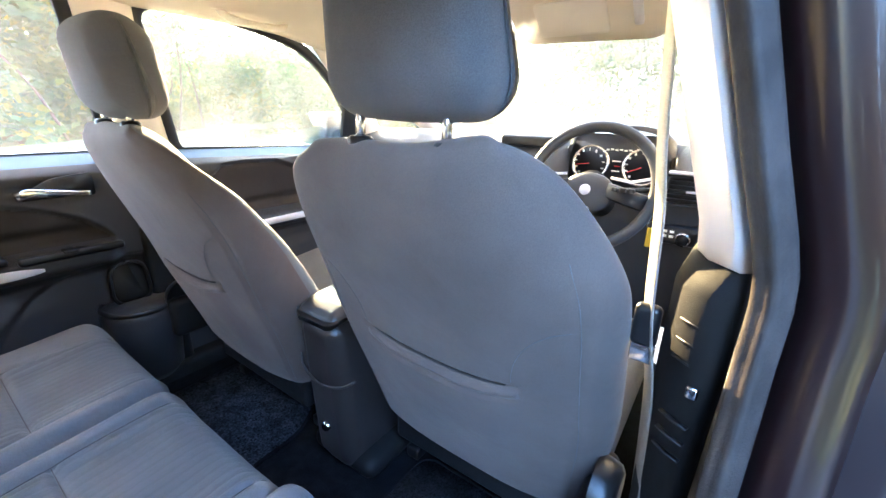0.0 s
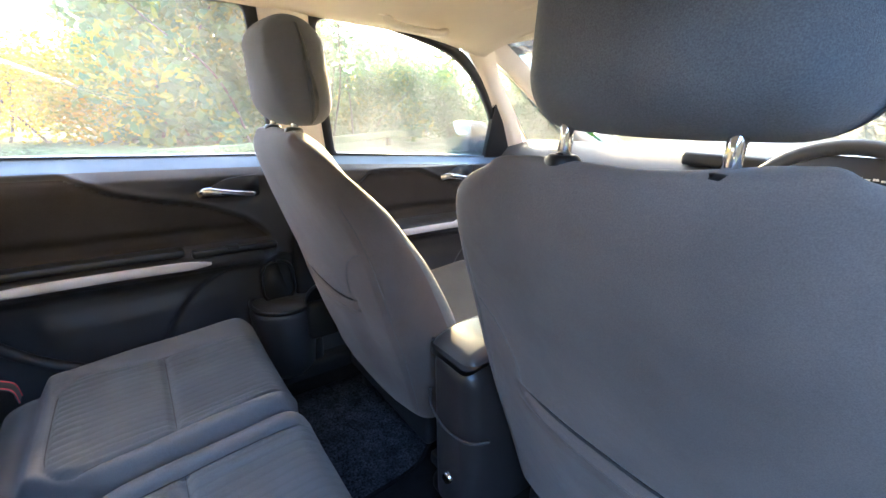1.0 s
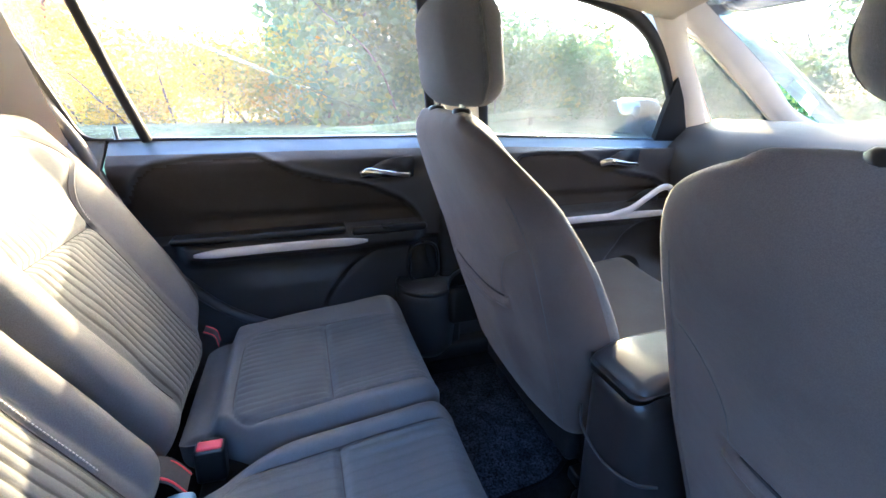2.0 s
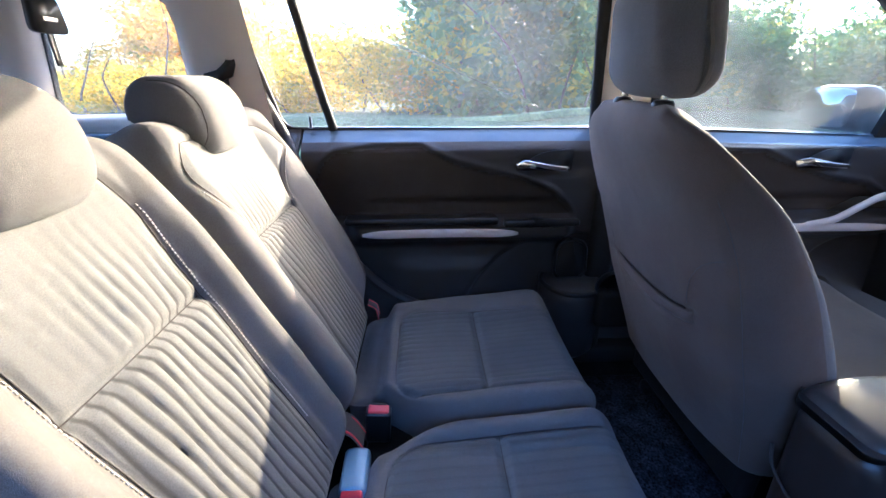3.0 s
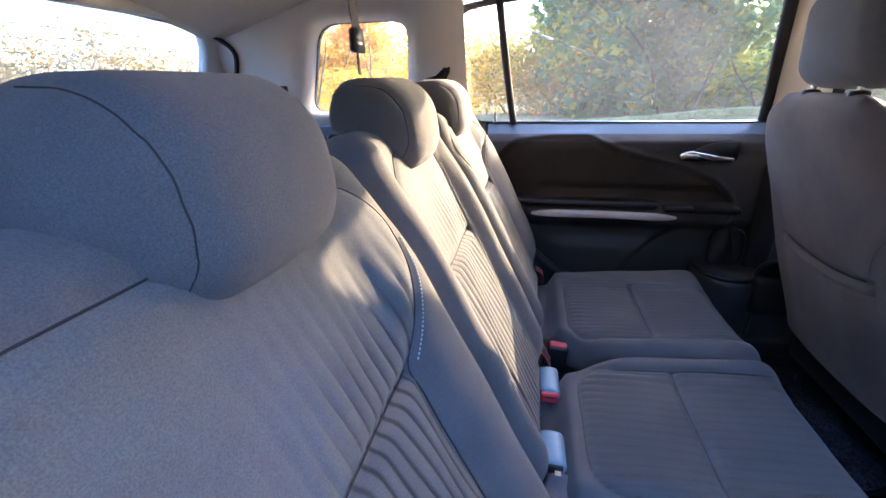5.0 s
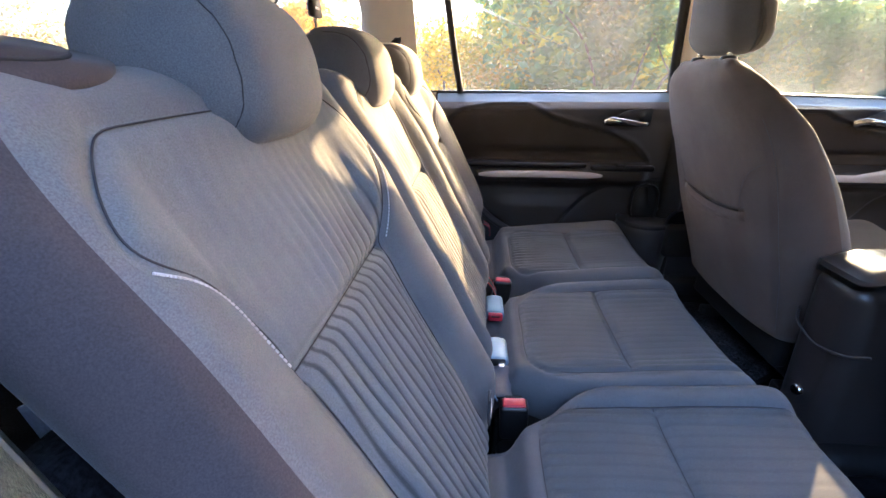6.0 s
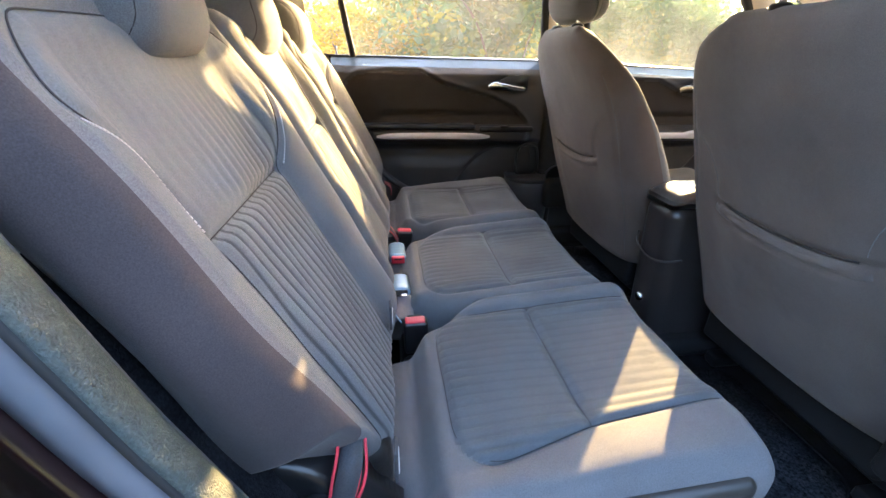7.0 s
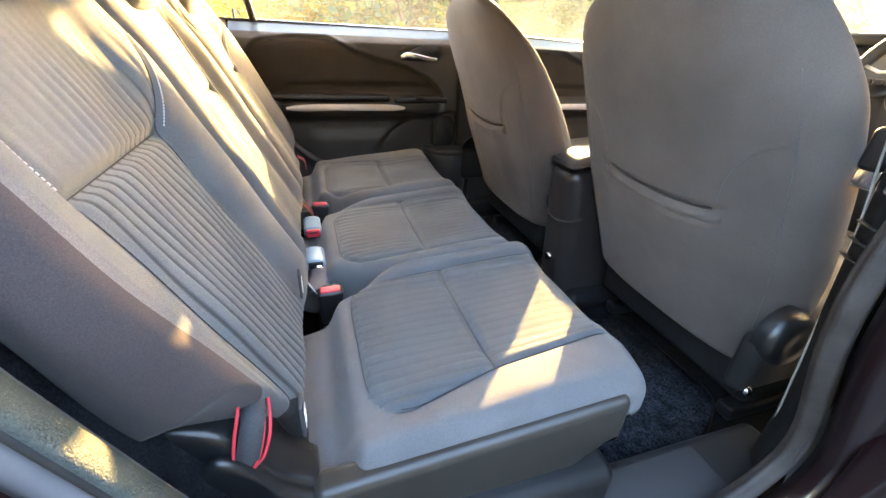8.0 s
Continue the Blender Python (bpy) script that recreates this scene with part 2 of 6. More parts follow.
ORANGELEAF = leaf_mat("orange autumn leaves", [(0.42, 0.26, 0.06), (0.50, 0.34, 0.08), (0.28, 0.19, 0.06), (0.36, 0.31, 0.10)])
DARKLEAF = leaf_mat("dull dark leaves", [(0.04, 0.042, 0.034), (0.06, 0.06, 0.05), (0.075, 0.075, 0.06), (0.09, 0.085, 0.07)])
DRYLEAF = leaf_mat("dry brown leaves", [(0.24, 0.15, 0.06), (0.30, 0.20, 0.07), (0.13, 0.14, 0.06), (0.34, 0.25, 0.12)])


# ---- mesh helpers ----
def thing(name, label, category, at=(0, 0, 0), group="", kind=""):
    ob = new(name)
    ob.location = at
    ob.empty_display_size = 0.05
    return tagged(ob, label, category, group, kind)


def part(name, mesh, material, parent=None, label="", smooth=True):
    """One mesh object, its vertices given in the world, under a thing or a part."""
    if isinstance(mesh, bmesh.types.BMesh):
        me = bpy.data.meshes.new(name)
        mesh.to_mesh(me)
    else:
        me = bpy.data.meshes.new(name)
        me.from_pydata([tuple(map(float, v)) for v in mesh[0]], [], [tuple(int(i) for i in f) for f in mesh[1]])
    me.materials.append(material)
    me.polygons.foreach_set("use_smooth", [smooth] * len(me.polygons))
    me.update()
    if not isinstance(mesh, bmesh.types.BMesh) and len(mesh) > 2:
        me.normals_split_custom_set_from_vertices([tuple(map(float, v)) for v in mesh[2]])
    ob = new(name, me)
    if parent is not None:
        ob.parent = parent
        top = parent
        while top.parent:
            top = top.parent
        ob.matrix_parent_inverse = Matrix.Translation(-top.location) if parent is top else Matrix.Identity(4)
    return tagged(ob, label)


def closed(mesh):
    """A mesh of (vertices, faces) as a bmesh whose faces all look outward."""
    bm = bmesh.new()
    vs = [bm.verts.new(tuple(map(float, v))) for v in mesh[0]]
    for f in mesh[1]:
        bm.faces.new([vs[i] for i in f])
    bmesh.ops.recalc_face_normals(bm, faces=bm.faces)
    return bm


def solo(name, mesh, material, label, category, kind="", group="", smooth=True):
    return tagged(part(name, mesh, material, None, "", smooth), label, category, group, kind)


def lattice(half, r, step, k):
    inner = max(half - r, 1e-5)
    n = max(1, int(round(2 * inner / step)))
    mid = [-inner + 2 * inner * i / n for i in range(n + 1)]
    cor = [inner + r * math.tan(math.pi / 4 * i / k) for i in range(1, k + 1)]
    return np.array([-c for c in reversed(cor)] + mid + cor)


def pad(w, d, h, r, step=0.02, k=4, steps=None):
    """A rounded box of the size w, d, h about the origin, as vertices and faces."""
    sx, sy, sz = steps or (step, step, step)
    L = [lattice(w / 2, r, sx, k), lattice(d / 2, r, sy, k), lattice(h / 2, r, sz, k)]
    n = [len(a) for a in L]
    index, verts, faces = {}, [], []

    def vid(i, j, m):
        key = (i, j, m)
        if key not in index:
            index[key] = len(verts)
            verts.append((L[0][i], L[1][j], L[2][m]))
        return index[key]

    for ax in range(3):
        u, v = (ax + 1) % 3, (ax + 2) % 3
        for end in (0, n[ax] - 1):
            for a in range(n[u] - 1):
                for b in range(n[v] - 1):
                    q = []
                    for da, db in ((0, 0), (1, 0), (1, 1), (0, 1)):
                        c = [0, 0, 0]
                        c[ax], c[u], c[v] = end, a + da, b + db
                        q.append(vid(*c))
                    faces.append(q if end else q[::-1])
    V = np.array(verts)
    half = np.array([w, d, h]) / 2 - r
    inner = np.clip(V, -half, half)
    off = V - inner
    size = np.linalg.norm(off, axis=1, keepdims=True)
    V = inner + off / np.maximum(size, 1e-9) * np.where(size > 1e-9, r, 0)
    return V, faces


def box(x0, x1, y0, y1, z0, z1, r=0.004, k=2, step=1.0, fn=None):
    V, F = pad(x1 - x0, y1 - y0, z1 - z0, min(r, 0.49 * min(x1 - x0, y1 - y0, z1 - z0)), step, k)
    V = V + np.array([(x0 + x1) / 2, (y0 + y1) / 2, (z0 + z1) / 2])
    return (fn(V) if fn else V), F


def join(*meshes):
    V, F, n = [], [], 0
    for v, f in meshes:
        V.append(np.asarray(v, float))
        F += [[i + n for i in q] for q in f]
        n += len(v)
    return np.concatenate(V), F


def spline(points, n=8):
    """A smooth line through the points."""
    P = [np.array(p, float) for p in points]
    if len(P) < 3:
        return [P[0] + (P[-1] - P[0]) * i / n for i in range(n + 1)]
    P = [2 * P[0] - P[1]] + P + [2 * P[-1] - P[-2]]
    out = []
    for a, b, c, d in zip(P, P[1:], P[2:], P[3:]):
        for i in range(n):
            t = i / n
            out.append(0.5 * (2 * b + (c - a) * t + (2 * a - 5 * b + 4 * c - d) * t * t + (3 * b - a - 3 * c + d) * t**3))
    return out + [P[-2]]


def sweep(path, profile, up=(0, 0, 1), closed=False, size=None):
    """A profile of (side, up) pairs drawn along a path, its ends capped."""
    P = [np.array(p, float) for p in path]
    m, V, F = len(profile), [], []
    for i, p in enumerate(P):
        t = (P[(i + 1) % len(P)] - P[i - 1]) if closed else P[min(i + 1, len(P) - 1)] - P[max(i - 1, 0)]
        t = t / (np.linalg.norm(t) + 1e-9)
        s = np.cross(t, up)
        s = s / (np.linalg.norm(s) + 1e-9)
        u = np.cross(s, t)
        g = size[i] if size is not None else 1.0
        V += [p + g * (a * s + b * u) for a, b in profile]
    rings = len(P)
    for i in range(rings if closed else rings - 1):
        j = (i + 1) % rings
        F += [[i * m + a, i * m + (a + 1) % m, j * m + (a + 1) % m, j * m + a] for a in range(m)]
    if not closed:
        F += [list(range(m))[::-1], [(rings - 1) * m + a for a in range(m)]]
    return np.array(V), F


def disc_profile(r, n=10, flat=1.0):
    return [(r * math.cos(2 * math.pi * a / n), flat * r * math.sin(2 * math.pi * a / n)) for a in range(n)]


def bar_profile(w, h, r=0.25):
    c = r * min(w, h)
    x, y = w / 2, h / 2
    return [(x, -y + c), (x, y - c), (x - c, y), (-x + c, y), (-x, y - c), (-x, -y + c), (-x + c, -y), (x - c, -y)]


def tube(points, r, n=10, smooth=6, up=(0, 0, 1)):
    return sweep(spline(points, smooth) if smooth else points, disc_profile(r, n), up)


def lathe(profile, centre, axis=(0, 0, 1), n=24):
    """A turned shape: (radius, along) pairs about an axis."""
    q = Vector((0, 0, 1)).rotation_difference(Vector(axis)).to_matrix()
    V, F, m = [], [], len(profile)
    for a in range(n):
        c, s = math.cos(2 * math.pi * a / n), math.sin(2 * math.pi * a / n)
        V += [np.array(q @ Vector((r * c, r * s, h))) + np.array(centre, float) for r, h in profile]
    for a in range(n):
        b = (a + 1) % n
        F += [[a * m + i, b * m + i, b * m + i + 1, a * m + i + 1] for i in range(m - 1)]
    return np.array(V), F


def sheet(fx, u, v, thick=None, normal=(0, 0, 1)):
    """A surface fx(U, V) -> points over a grid of u and v, with thickness."""
    U, W = np.meshgrid(np.asarray(u, float), np.asarray(v, float), indexing="ij")
    P = fx(U.ravel(), W.ravel())
    a, b = U.shape
    F = [[i * b + j, (i + 1) * b + j, (i + 1) * b + j + 1, i * b + j + 1] for i in range(a - 1) for j in range(b - 1)]
    if thick:
        n = len(P)
        Q = P + np.array(normal, float) * thick
        edge = [i * b for i in range(a)] + [(a - 1) * b + j for j in range(1, b)] + [i * b + b - 1 for i in range(a - 2, -1, -1)] + [j for j in range(b - 2, 0, -1)]
        F = F + [[i + n for i in f[::-1]] for f in F] + [[edge[i], edge[(i + 1) % len(edge)], edge[(i + 1) % len(edge)] + n, edge[i] + n][::-1] for i in range(len(edge))]
        P = np.concatenate([P, Q])
    return P, F


def ring(outer, inner, back):
    """A flat frame between two outlines with as many points each, and its thickness by the vector back."""
    n = len(outer)
    V = [*outer, *inner]
    V = np.array(V + [np.array(p) + np.array(back) for p in V], float)
    F = []
    for i in range(n):
        j = (i + 1) % n
        F += [[i, j, n + j, n + i], [2 * n + j, 2 * n + i, 3 * n + i, 3 * n + j], [j, i, 2 * n + i, 2 * n + j], [n + i, n + j, 3 * n + j, 3 * n + i]]
    return V, F


def outline(corners, r, n=6):
    """A closed outline in two numbers with rounded corners: (a, b) or (a, b, r) each."""
    out, m = [], len(corners)
    for i, c in enumerate(corners):
        p, a, b = (np.array(q[:2], float) for q in (c, corners[i - 1], corners[(i + 1) % m]))
        rr = c[2] if len(c) > 2 else r
        u, v = (a - p) / np.linalg.norm(a - p), (b - p) / np.linalg.norm(b - p)
        for k in range(n + 1):
            t = k / n
            out.append((1 - t) ** 2 * (p + u * rr) + 2 * t * (1 - t) * p + t * t * (p + v * rr))
    return out


def slab(points, back):
    """A plate: a closed outline in space and its thickness by the vector back."""
    n = len(points)
    V = np.array([*points, *(np.array(p) + np.array(back) for p in points)], float)
    return V, [list(range(n)), list(range(n, 2 * n))[::-1]] + [[(i + 1) % n, i, n + i, n + (i + 1) % n] for i in range(n)]


def smooth01(x):
    x = np.clip(x, 0, 1)
    return x * x * (3 - 2 * x)


def bell(x, w):
    return np.exp(-(x / w) ** 2)


def vertex_normals(P, F):
    q = np.array(F)
    n = np.cross(P[q[:, 2]] - P[q[:, 0]], P[q[:, 3]] - P[q[:, 1]])
    N = np.zeros_like(P)
    for k in range(4):
        np.add.at(N, q[:, k], n)
    return N / np.maximum(np.linalg.norm(N, axis=1, keepdims=True), 1e-12)


def parts_by(P, F, groups):
    out, N = [], vertex_normals(P, F)
    for g in groups:
        keep = [f for f, k in zip(F, g) if k]
        used = sorted({i for f in keep for i in f})
        to = {i: j for j, i in enumerate(used)}
        out.append((P[used], [[to[i] for i in f] for f in keep], N[used]))
    return out


# ---- the car's shell ----
def side_x(z, s):
    """How far out the side glass stands at a height."""
    return s * (0.805 - 0.38 * (z - 1.15)) + (0.015 if s > 0 else 0)


def on_side(points, s, inward=0.0):
    return [np.array((side_x(z, s) - s * inward, y, z)) for y, z in points]


floor = solo("floor", sheet(lambda x, y: np.stack([x, y, 0.40 + 0.0 * x], -1), np.linspace(-0.74, 0.70, 25), np.linspace(-1.45, 1.5, 40), 0.03, (0, 0, -1)), CARPET,
             "black carpeted car floor", "floor", "structure")


def roof_z(x, y):
    return 1.575 - 0.055 * np.abs(x / 0.64) ** 4 - 0.10 * smooth01((y - 0.75) / 0.45) * 0.45 - 0.11 * smooth01((-0.75 - y) / 0.75)


ceiling = solo("ceiling", sheet(lambda x, y: np.stack([x, y, roof_z(x, y)], -1), np.linspace(-0.655, 0.67, 40), np.linspace(-1.36, 1.06, 60), 0.03, (0, 0, 1)), CREAM,
               "cream cloth car headlining", "ceiling", "structure")
solo("roof", sheet(lambda x, y: np.stack([x, y, roof_z(x * 0.9, y) + 0.075], -1), np.linspace(-0.70, 0.72, 20), np.linspace(-1.45, 1.2, 30), 0.02, (0, 0, 1)), MAROON,
     "dark maroon painted car roof", "car roof", "structure")

REAR_WIN = [(-0.505, 1.156, 0.03), (0.360, 1.150, 0.012), (0.283, 1.518, 0.02), (-0.40, 1.486, 0.10), (-0.555, 1.466, 0.07)]
FRONT_WIN = [(0.555, 1.148, 0.02), (1.315, 1.118, 0.02), (1.225, 1.254, 0.06), (1.11, 1.375, 0.08), (0.96, 1.476, 0.10), (0.71, 1.518, 0.10), (0.54, 1.528, 0.06), (0.455, 1.51, 0.03)]
FRONT_QUARTER = [(1.56, 1.120, 0.03), (1.93, 1.132, 0.02), (1.44, 1.345, 0.10), (1.235, 1.437, 0.06), (1.145, 1.458, 0.02)]
REAR_QUARTER = [(-1.09, 1.19, 0.05), (-0.735, 1.20, 0.05), (-0.69, 1.455, 0.06), (-0.98, 1.455, 0.06)]


def glazed(name, corners, s, pane, parent, frame_out=0.03, frame_mat=RUBBER, frame_name="window_frame", depth=0.02, lift=0.012):
    """A pane in the side, with the dark rubber frame round it."""
    line = outline(corners, 0.03)
    mid = np.mean(line, axis=0)
    wide = [p + (p - mid) / np.linalg.norm(p - mid) * frame_out for p in line]
    part(frame_name, ring(on_side(wide, s, lift), on_side(line, s, lift), (s * depth, 0, 0)), frame_mat, parent, "black rubber window surround")
    p = part(name, closed(slab(on_side([q + (q - mid) / np.linalg.norm(q - mid) * 0.01 for q in line], s, -0.004), (s * 0.004, 0, 0))), pane, parent, "clear car window glass", False)
    p.visible_shadow = False
    return p


FAB_TOP = [(-0.43, 1.00), (-0.415, 1.04), (-0.396, 1.07), (-0.363, 1.093), (-0.25, 1.106), (-0.128, 1.108), (-0.033, 1.062), (0.05, 1.040), (0.157, 1.018), (0.25, 0.975), (0.30, 0.93), (0.325, 0.89)]


def fab_top(y, front):
    pts = np.array(FAB_TOP)
    if front:
        pts = np.array([(0.60, 1.00), (0.615, 1.055), (0.65, 1.085), (0.72, 1.093), (0.85, 1.088), (0.945, 1.050), (1.07, 1.010), (1.19, 0.990), (1.30, 0.93), (1.34, 0.88)])
    return np.interp(y, pts[:, 0], pts[:, 1])


def door_panel(s, front, parent):
    """The moulded inside of a closed door: ledge, cloth panel, armrest and map pocket, one relief."""
    y0, y1 = (0.42, 1.50) if front else (-0.455, 0.385)
    ys = np.arange(y0, y1 + 1e-6, 0.0065)
    zs = np.concatenate([np.arange(0.42, 1.10, 0.0065), np.linspace(1.10, 1.152, 12)])
    a0, a1 = (0.62, 1.34) if front else (-0.355, 0.335)

    def relief(y, z):
        x = 0.735 + 0.0 * y
        x = x + 0.068 * np.clip((z - 1.096) / 0.056, 0, 1) ** 1.15 + 0.004 * smooth01((z - 1.07) / 0.03)
        x = x + 0.02 * smooth01((0.62 - z) / 0.2)
        ends = smooth01((y - a0) / 0.05) * smooth01((a1 - y) / 0.06)
        arm = smooth01((z - 0.815) / 0.055) * smooth01((0.918 - z) / 0.022)
        x = x - 0.058 * ends * arm
        pocket = smooth01((y - a0 - 0.08) / 0.12) * smooth01((a1 - 0.12 - y) / 0.16) * smooth01((z - 0.47) / 0.05) * smooth01((0.80 - z) / 0.06)
        x = x - 0.016 * pocket
        d = fab_top(y, front) - z
        x = x + 0.009 * smooth01(d / 0.008) * (z > 0.90) + 0.007 * bell(d, 0.0055) * (z > 0.92) - 0.005 * bell(d + 0.012, 0.008) * (z > 0.92)
        # hollow of the armrest top, the line under the strip and the round arch over the bin
        hollow = smooth01((y - a0 - 0.05) / 0.06) * smooth01((a1 - 0.03 - y) / 0.05)
        x = x + 0.016 * hollow * bell(z - 0.945, 0.014) - 0.004 * hollow * bell(z - 0.853, 0.005) + 0.005 * hollow * bell(z - 0.842, 0.006)
        arch = np.hypot((y - (a1 - 0.02)) / 0.315, (z - 0.58) / 0.268)
        x = x + 0.014 * smooth01((1.03 - arch) / 0.06) * (z < 0.86) + 0.006 * bell(arch - 1.0, 0.03) * (z < 0.85)
        dip = bell((y - (1.03 if front else 0.215)) / 0.085, 1.0) * bell((z - 1.058) / 0.024, 1.0)
        x = x + 0.018 * np.clip(dip * 1.6, 0, 1)
        return np.stack([s * x + (0.015 if s > 0 else 0), y, z], -1)

    def sloped(V):
        """The front door's top edge falls gently towards the windscreen."""
        if front:
            V[:, 2] -= 0.030 * np.clip((V[:, 1] - 0.50) / 0.80, 0, 1.2) * smooth01((V[:, 2] - 1.095) / 0.03)
        return V

    V, F = sheet(relief, ys, zs)
    F = [f if s > 0 else f[::-1] for f in F]
    lower = 0.915

    def cloth_mask(m):
        d = fab_top(m[:, 1], front) - m[:, 2]
        return (d > 0.004) & (m[:, 2] > lower)

    mids = V[np.array(F)].mean(axis=1)
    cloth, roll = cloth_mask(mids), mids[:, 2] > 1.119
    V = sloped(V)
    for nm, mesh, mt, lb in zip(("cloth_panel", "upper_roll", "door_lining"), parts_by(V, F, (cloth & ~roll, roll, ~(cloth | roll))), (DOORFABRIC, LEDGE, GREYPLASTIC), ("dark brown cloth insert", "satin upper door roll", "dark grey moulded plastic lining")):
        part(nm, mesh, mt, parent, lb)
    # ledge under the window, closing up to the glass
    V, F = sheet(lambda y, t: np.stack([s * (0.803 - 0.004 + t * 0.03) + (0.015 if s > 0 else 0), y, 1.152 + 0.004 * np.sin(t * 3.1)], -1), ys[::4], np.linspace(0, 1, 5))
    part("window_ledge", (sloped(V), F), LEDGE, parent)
    V, F = box(*sorted((s * 0.80, s * 0.86)), y0 - 0.02, y1 + 0.02, 0.35, 1.145, 0.01, 2, 0.09)
    part("door_shell", (sloped(V), F), MAROON, parent, "dark maroon painted door skin")
    # armrest trim
    g0, g1 = (0.62, 1.26) if front else (-0.297, 0.142)
    path = spline([(s * 0.6755 + (0.015 if s > 0 else 0), g0 + (g1 - g0) * t, 0.876 + 0.004 * math.sin(math.pi * t)) for t in (0, 0.25, 0.5, 0.75, 1)], 6)
    m = len(path)
    size = [0.10 + 0.90 * math.sin(math.pi * min(0.5, (0.3 + min(i, m - 1 - i)) / 9.0)) ** 0.6 for i in range(m)]
    part("silver_strip", sweep(path, bar_profile(0.010, 0.024, 0.3), size=size), SILVER, parent, "brushed silver armrest strip")
    h0 = 1.03 if front else 0.215
    lever = [(s * 0.742, h0 - 0.075, 1.052), (s * 0.722, h0 - 0.055, 1.062), (s * 0.712, h0 - 0.03, 1.060), (s * 0.712, h0 + 0.02, 1.053), (s * 0.716, h0 + 0.065, 1.049)]
    lever = spline(lever, 5)
    n = len(lever)
    part("door_handle", sweep(lever, bar_profile(0.010, 0.022, 0.35), size=[1.15 - 0.55 * i / n for i in range(n)]), CHROME, parent, "chrome interior door handle")
    part("handle_recess", slab([np.array((s * 0.733, h0 + 0.005 + a, 1.062 + b)) for a, b in outline([(-0.085, -0.02, 0.02), (0.075, -0.022, 0.01), (0.075, 0.04, 0.01), (-0.02, 0.03, 0.03)], 0.02)], (s * 0.004, 0, 0)), SATIN, parent)
    if not front:
        part("switch_panel", box(*sorted((s * 0.672, s * 0.70)), 0.10, 0.318, 0.893, 0.913, 0.008, 3), SATIN, parent, "gloss black switch panel")
        part("window_switch", box(*sorted((s * 0.668, s * 0.70)), 0.185, 0.215, 0.908, 0.917, 0.003), SATIN, parent)
        part("armrest_pad", box(*sorted((s * 0.675, s * 0.73)), -0.345, 0.085, 0.903, 0.921, 0.008, 3), SATIN, parent, "soft black armrest top")
        # oval grille and the round storage bin at the door's foot
        o = outline([(0.272, 0.705, 0.04), (0.372, 0.705, 0.04), (0.364, 0.836, 0.045), (0.276, 0.836, 0.045)], 0.04)
        part("speaker_grille", slab([np.array((s * 0.722, a, b)) for a, b in o], (s * 0.02, 0, 0)), RUBBER, parent, "black oval speaker grille")
        part("grille_rim", sweep([np.array((s * 0.722, a, b)) for a, b in o], disc_profile(0.005, 6), up=(1, 0, 0), closed=True), SATIN, parent)
        V, F = lathe([(0.0, 0.0), (0.088, 0.0), (0.097, -0.012), (0.10, -0.03), (0.085, -0.22), (0.06, -0.25), (0, -0.25)], (s * 0.70, 0.325, 0.712), n=28)
        part("storage_bin", (V, F), GREYPLASTIC, parent, "rounded black plastic door bin")
        part("bin_rim", lathe([(0.088, 0.002), (0.094, 0.006), (0.101, 0.0), (0.098, -0.01)], (s * 0.70, 0.325, 0.712), n=28), SATIN, parent)
        part("lock_pin", lathe([(0, 0.03), (0.004, 0.028), (0.004, 0.0), (0.009, -0.002)], (s * 0.79, -0.432, 1.156), n=10), SATIN, parent)
    else:
        path = [(s * 0.680, 0.97, 0.880), (s * 0.674, 1.06, 0.902), (s * 0.668, 1.12, 0.942), (s * 0.668, 1.175, 0.972), (s * 0.676, 1.225, 0.965), (s * 0.690, 1.252, 0.930), (s * 0.695, 1.262, 0.880)]
        part("pull_handle", sweep(spline(path, 6), bar_profile(0.016, 0.022, 0.35)), SILVER, parent, "silver looped door pull")
        part("pull_recess", slab([np.array((s * 0.7285, a, b)) for a, b in outline([(1.05, 0.892, 0.012), (1.235, 0.892, 0.012), (1.215, 0.955, 0.012), (1.17, 0.955, 0.012)], 0.012)], (s * 0.004, 0, 0)), RUBBER, parent, "dark hollow behind the pull")
        V, F = lathe([(0.0, 0.012), (0.085, 0.012), (0.095, 0.0)], (s * 0.735, 1.13, 0.60), (-s, 0, 0), 28)
        part("speaker_grille", (V, F), RUBBER, parent, "round black speaker grille")


door_1 = thing("door_1", "closed rear car door, dark grey plastic with brown cloth", "car door", (-0.8, 0, 0.42), kind="structure")
door_panel(-1, False, door_1)
glazed("pane", REAR_WIN, -1, GLASS, door_1, depth=0.014, lift=0.004)
bar = on_side([(-0.372, 1.150), (-0.395, 1.30), (-0.420, 1.50)], -1, 0.012)
part("window_divider", sweep(spline(bar, 4), bar_profile(0.022, 0.02), up=(1, 0, 0)), RUBBER, door_1, "black upright window divider")
door_2 = thing("door_2", "closed front car door, dark grey plastic with cloth", "car door", (-0.8, 0.95, 0.42), kind="structure")
door_panel(-1, True, door_2)
glazed("pane", FRONT_WIN, -1, DUSTY, door_2)
corner = on_side([(1.23, 1.115), (1.40, 1.10), (1.19, 1.36)], -1, 0.02)
part("mirror_corner", slab(corner, (-0.02, 0, 0)), PLASTIC, door_2, "black triangular mirror corner cover", False)
door_3 = thing("door_3", "closed driver's car door, dark grey plastic with cloth", "car door", (0.8, 0.95, 0.42), kind="structure")
door_panel(1, True, door_3)
glazed("pane", FRONT_WIN, 1, DUSTY, door_3)


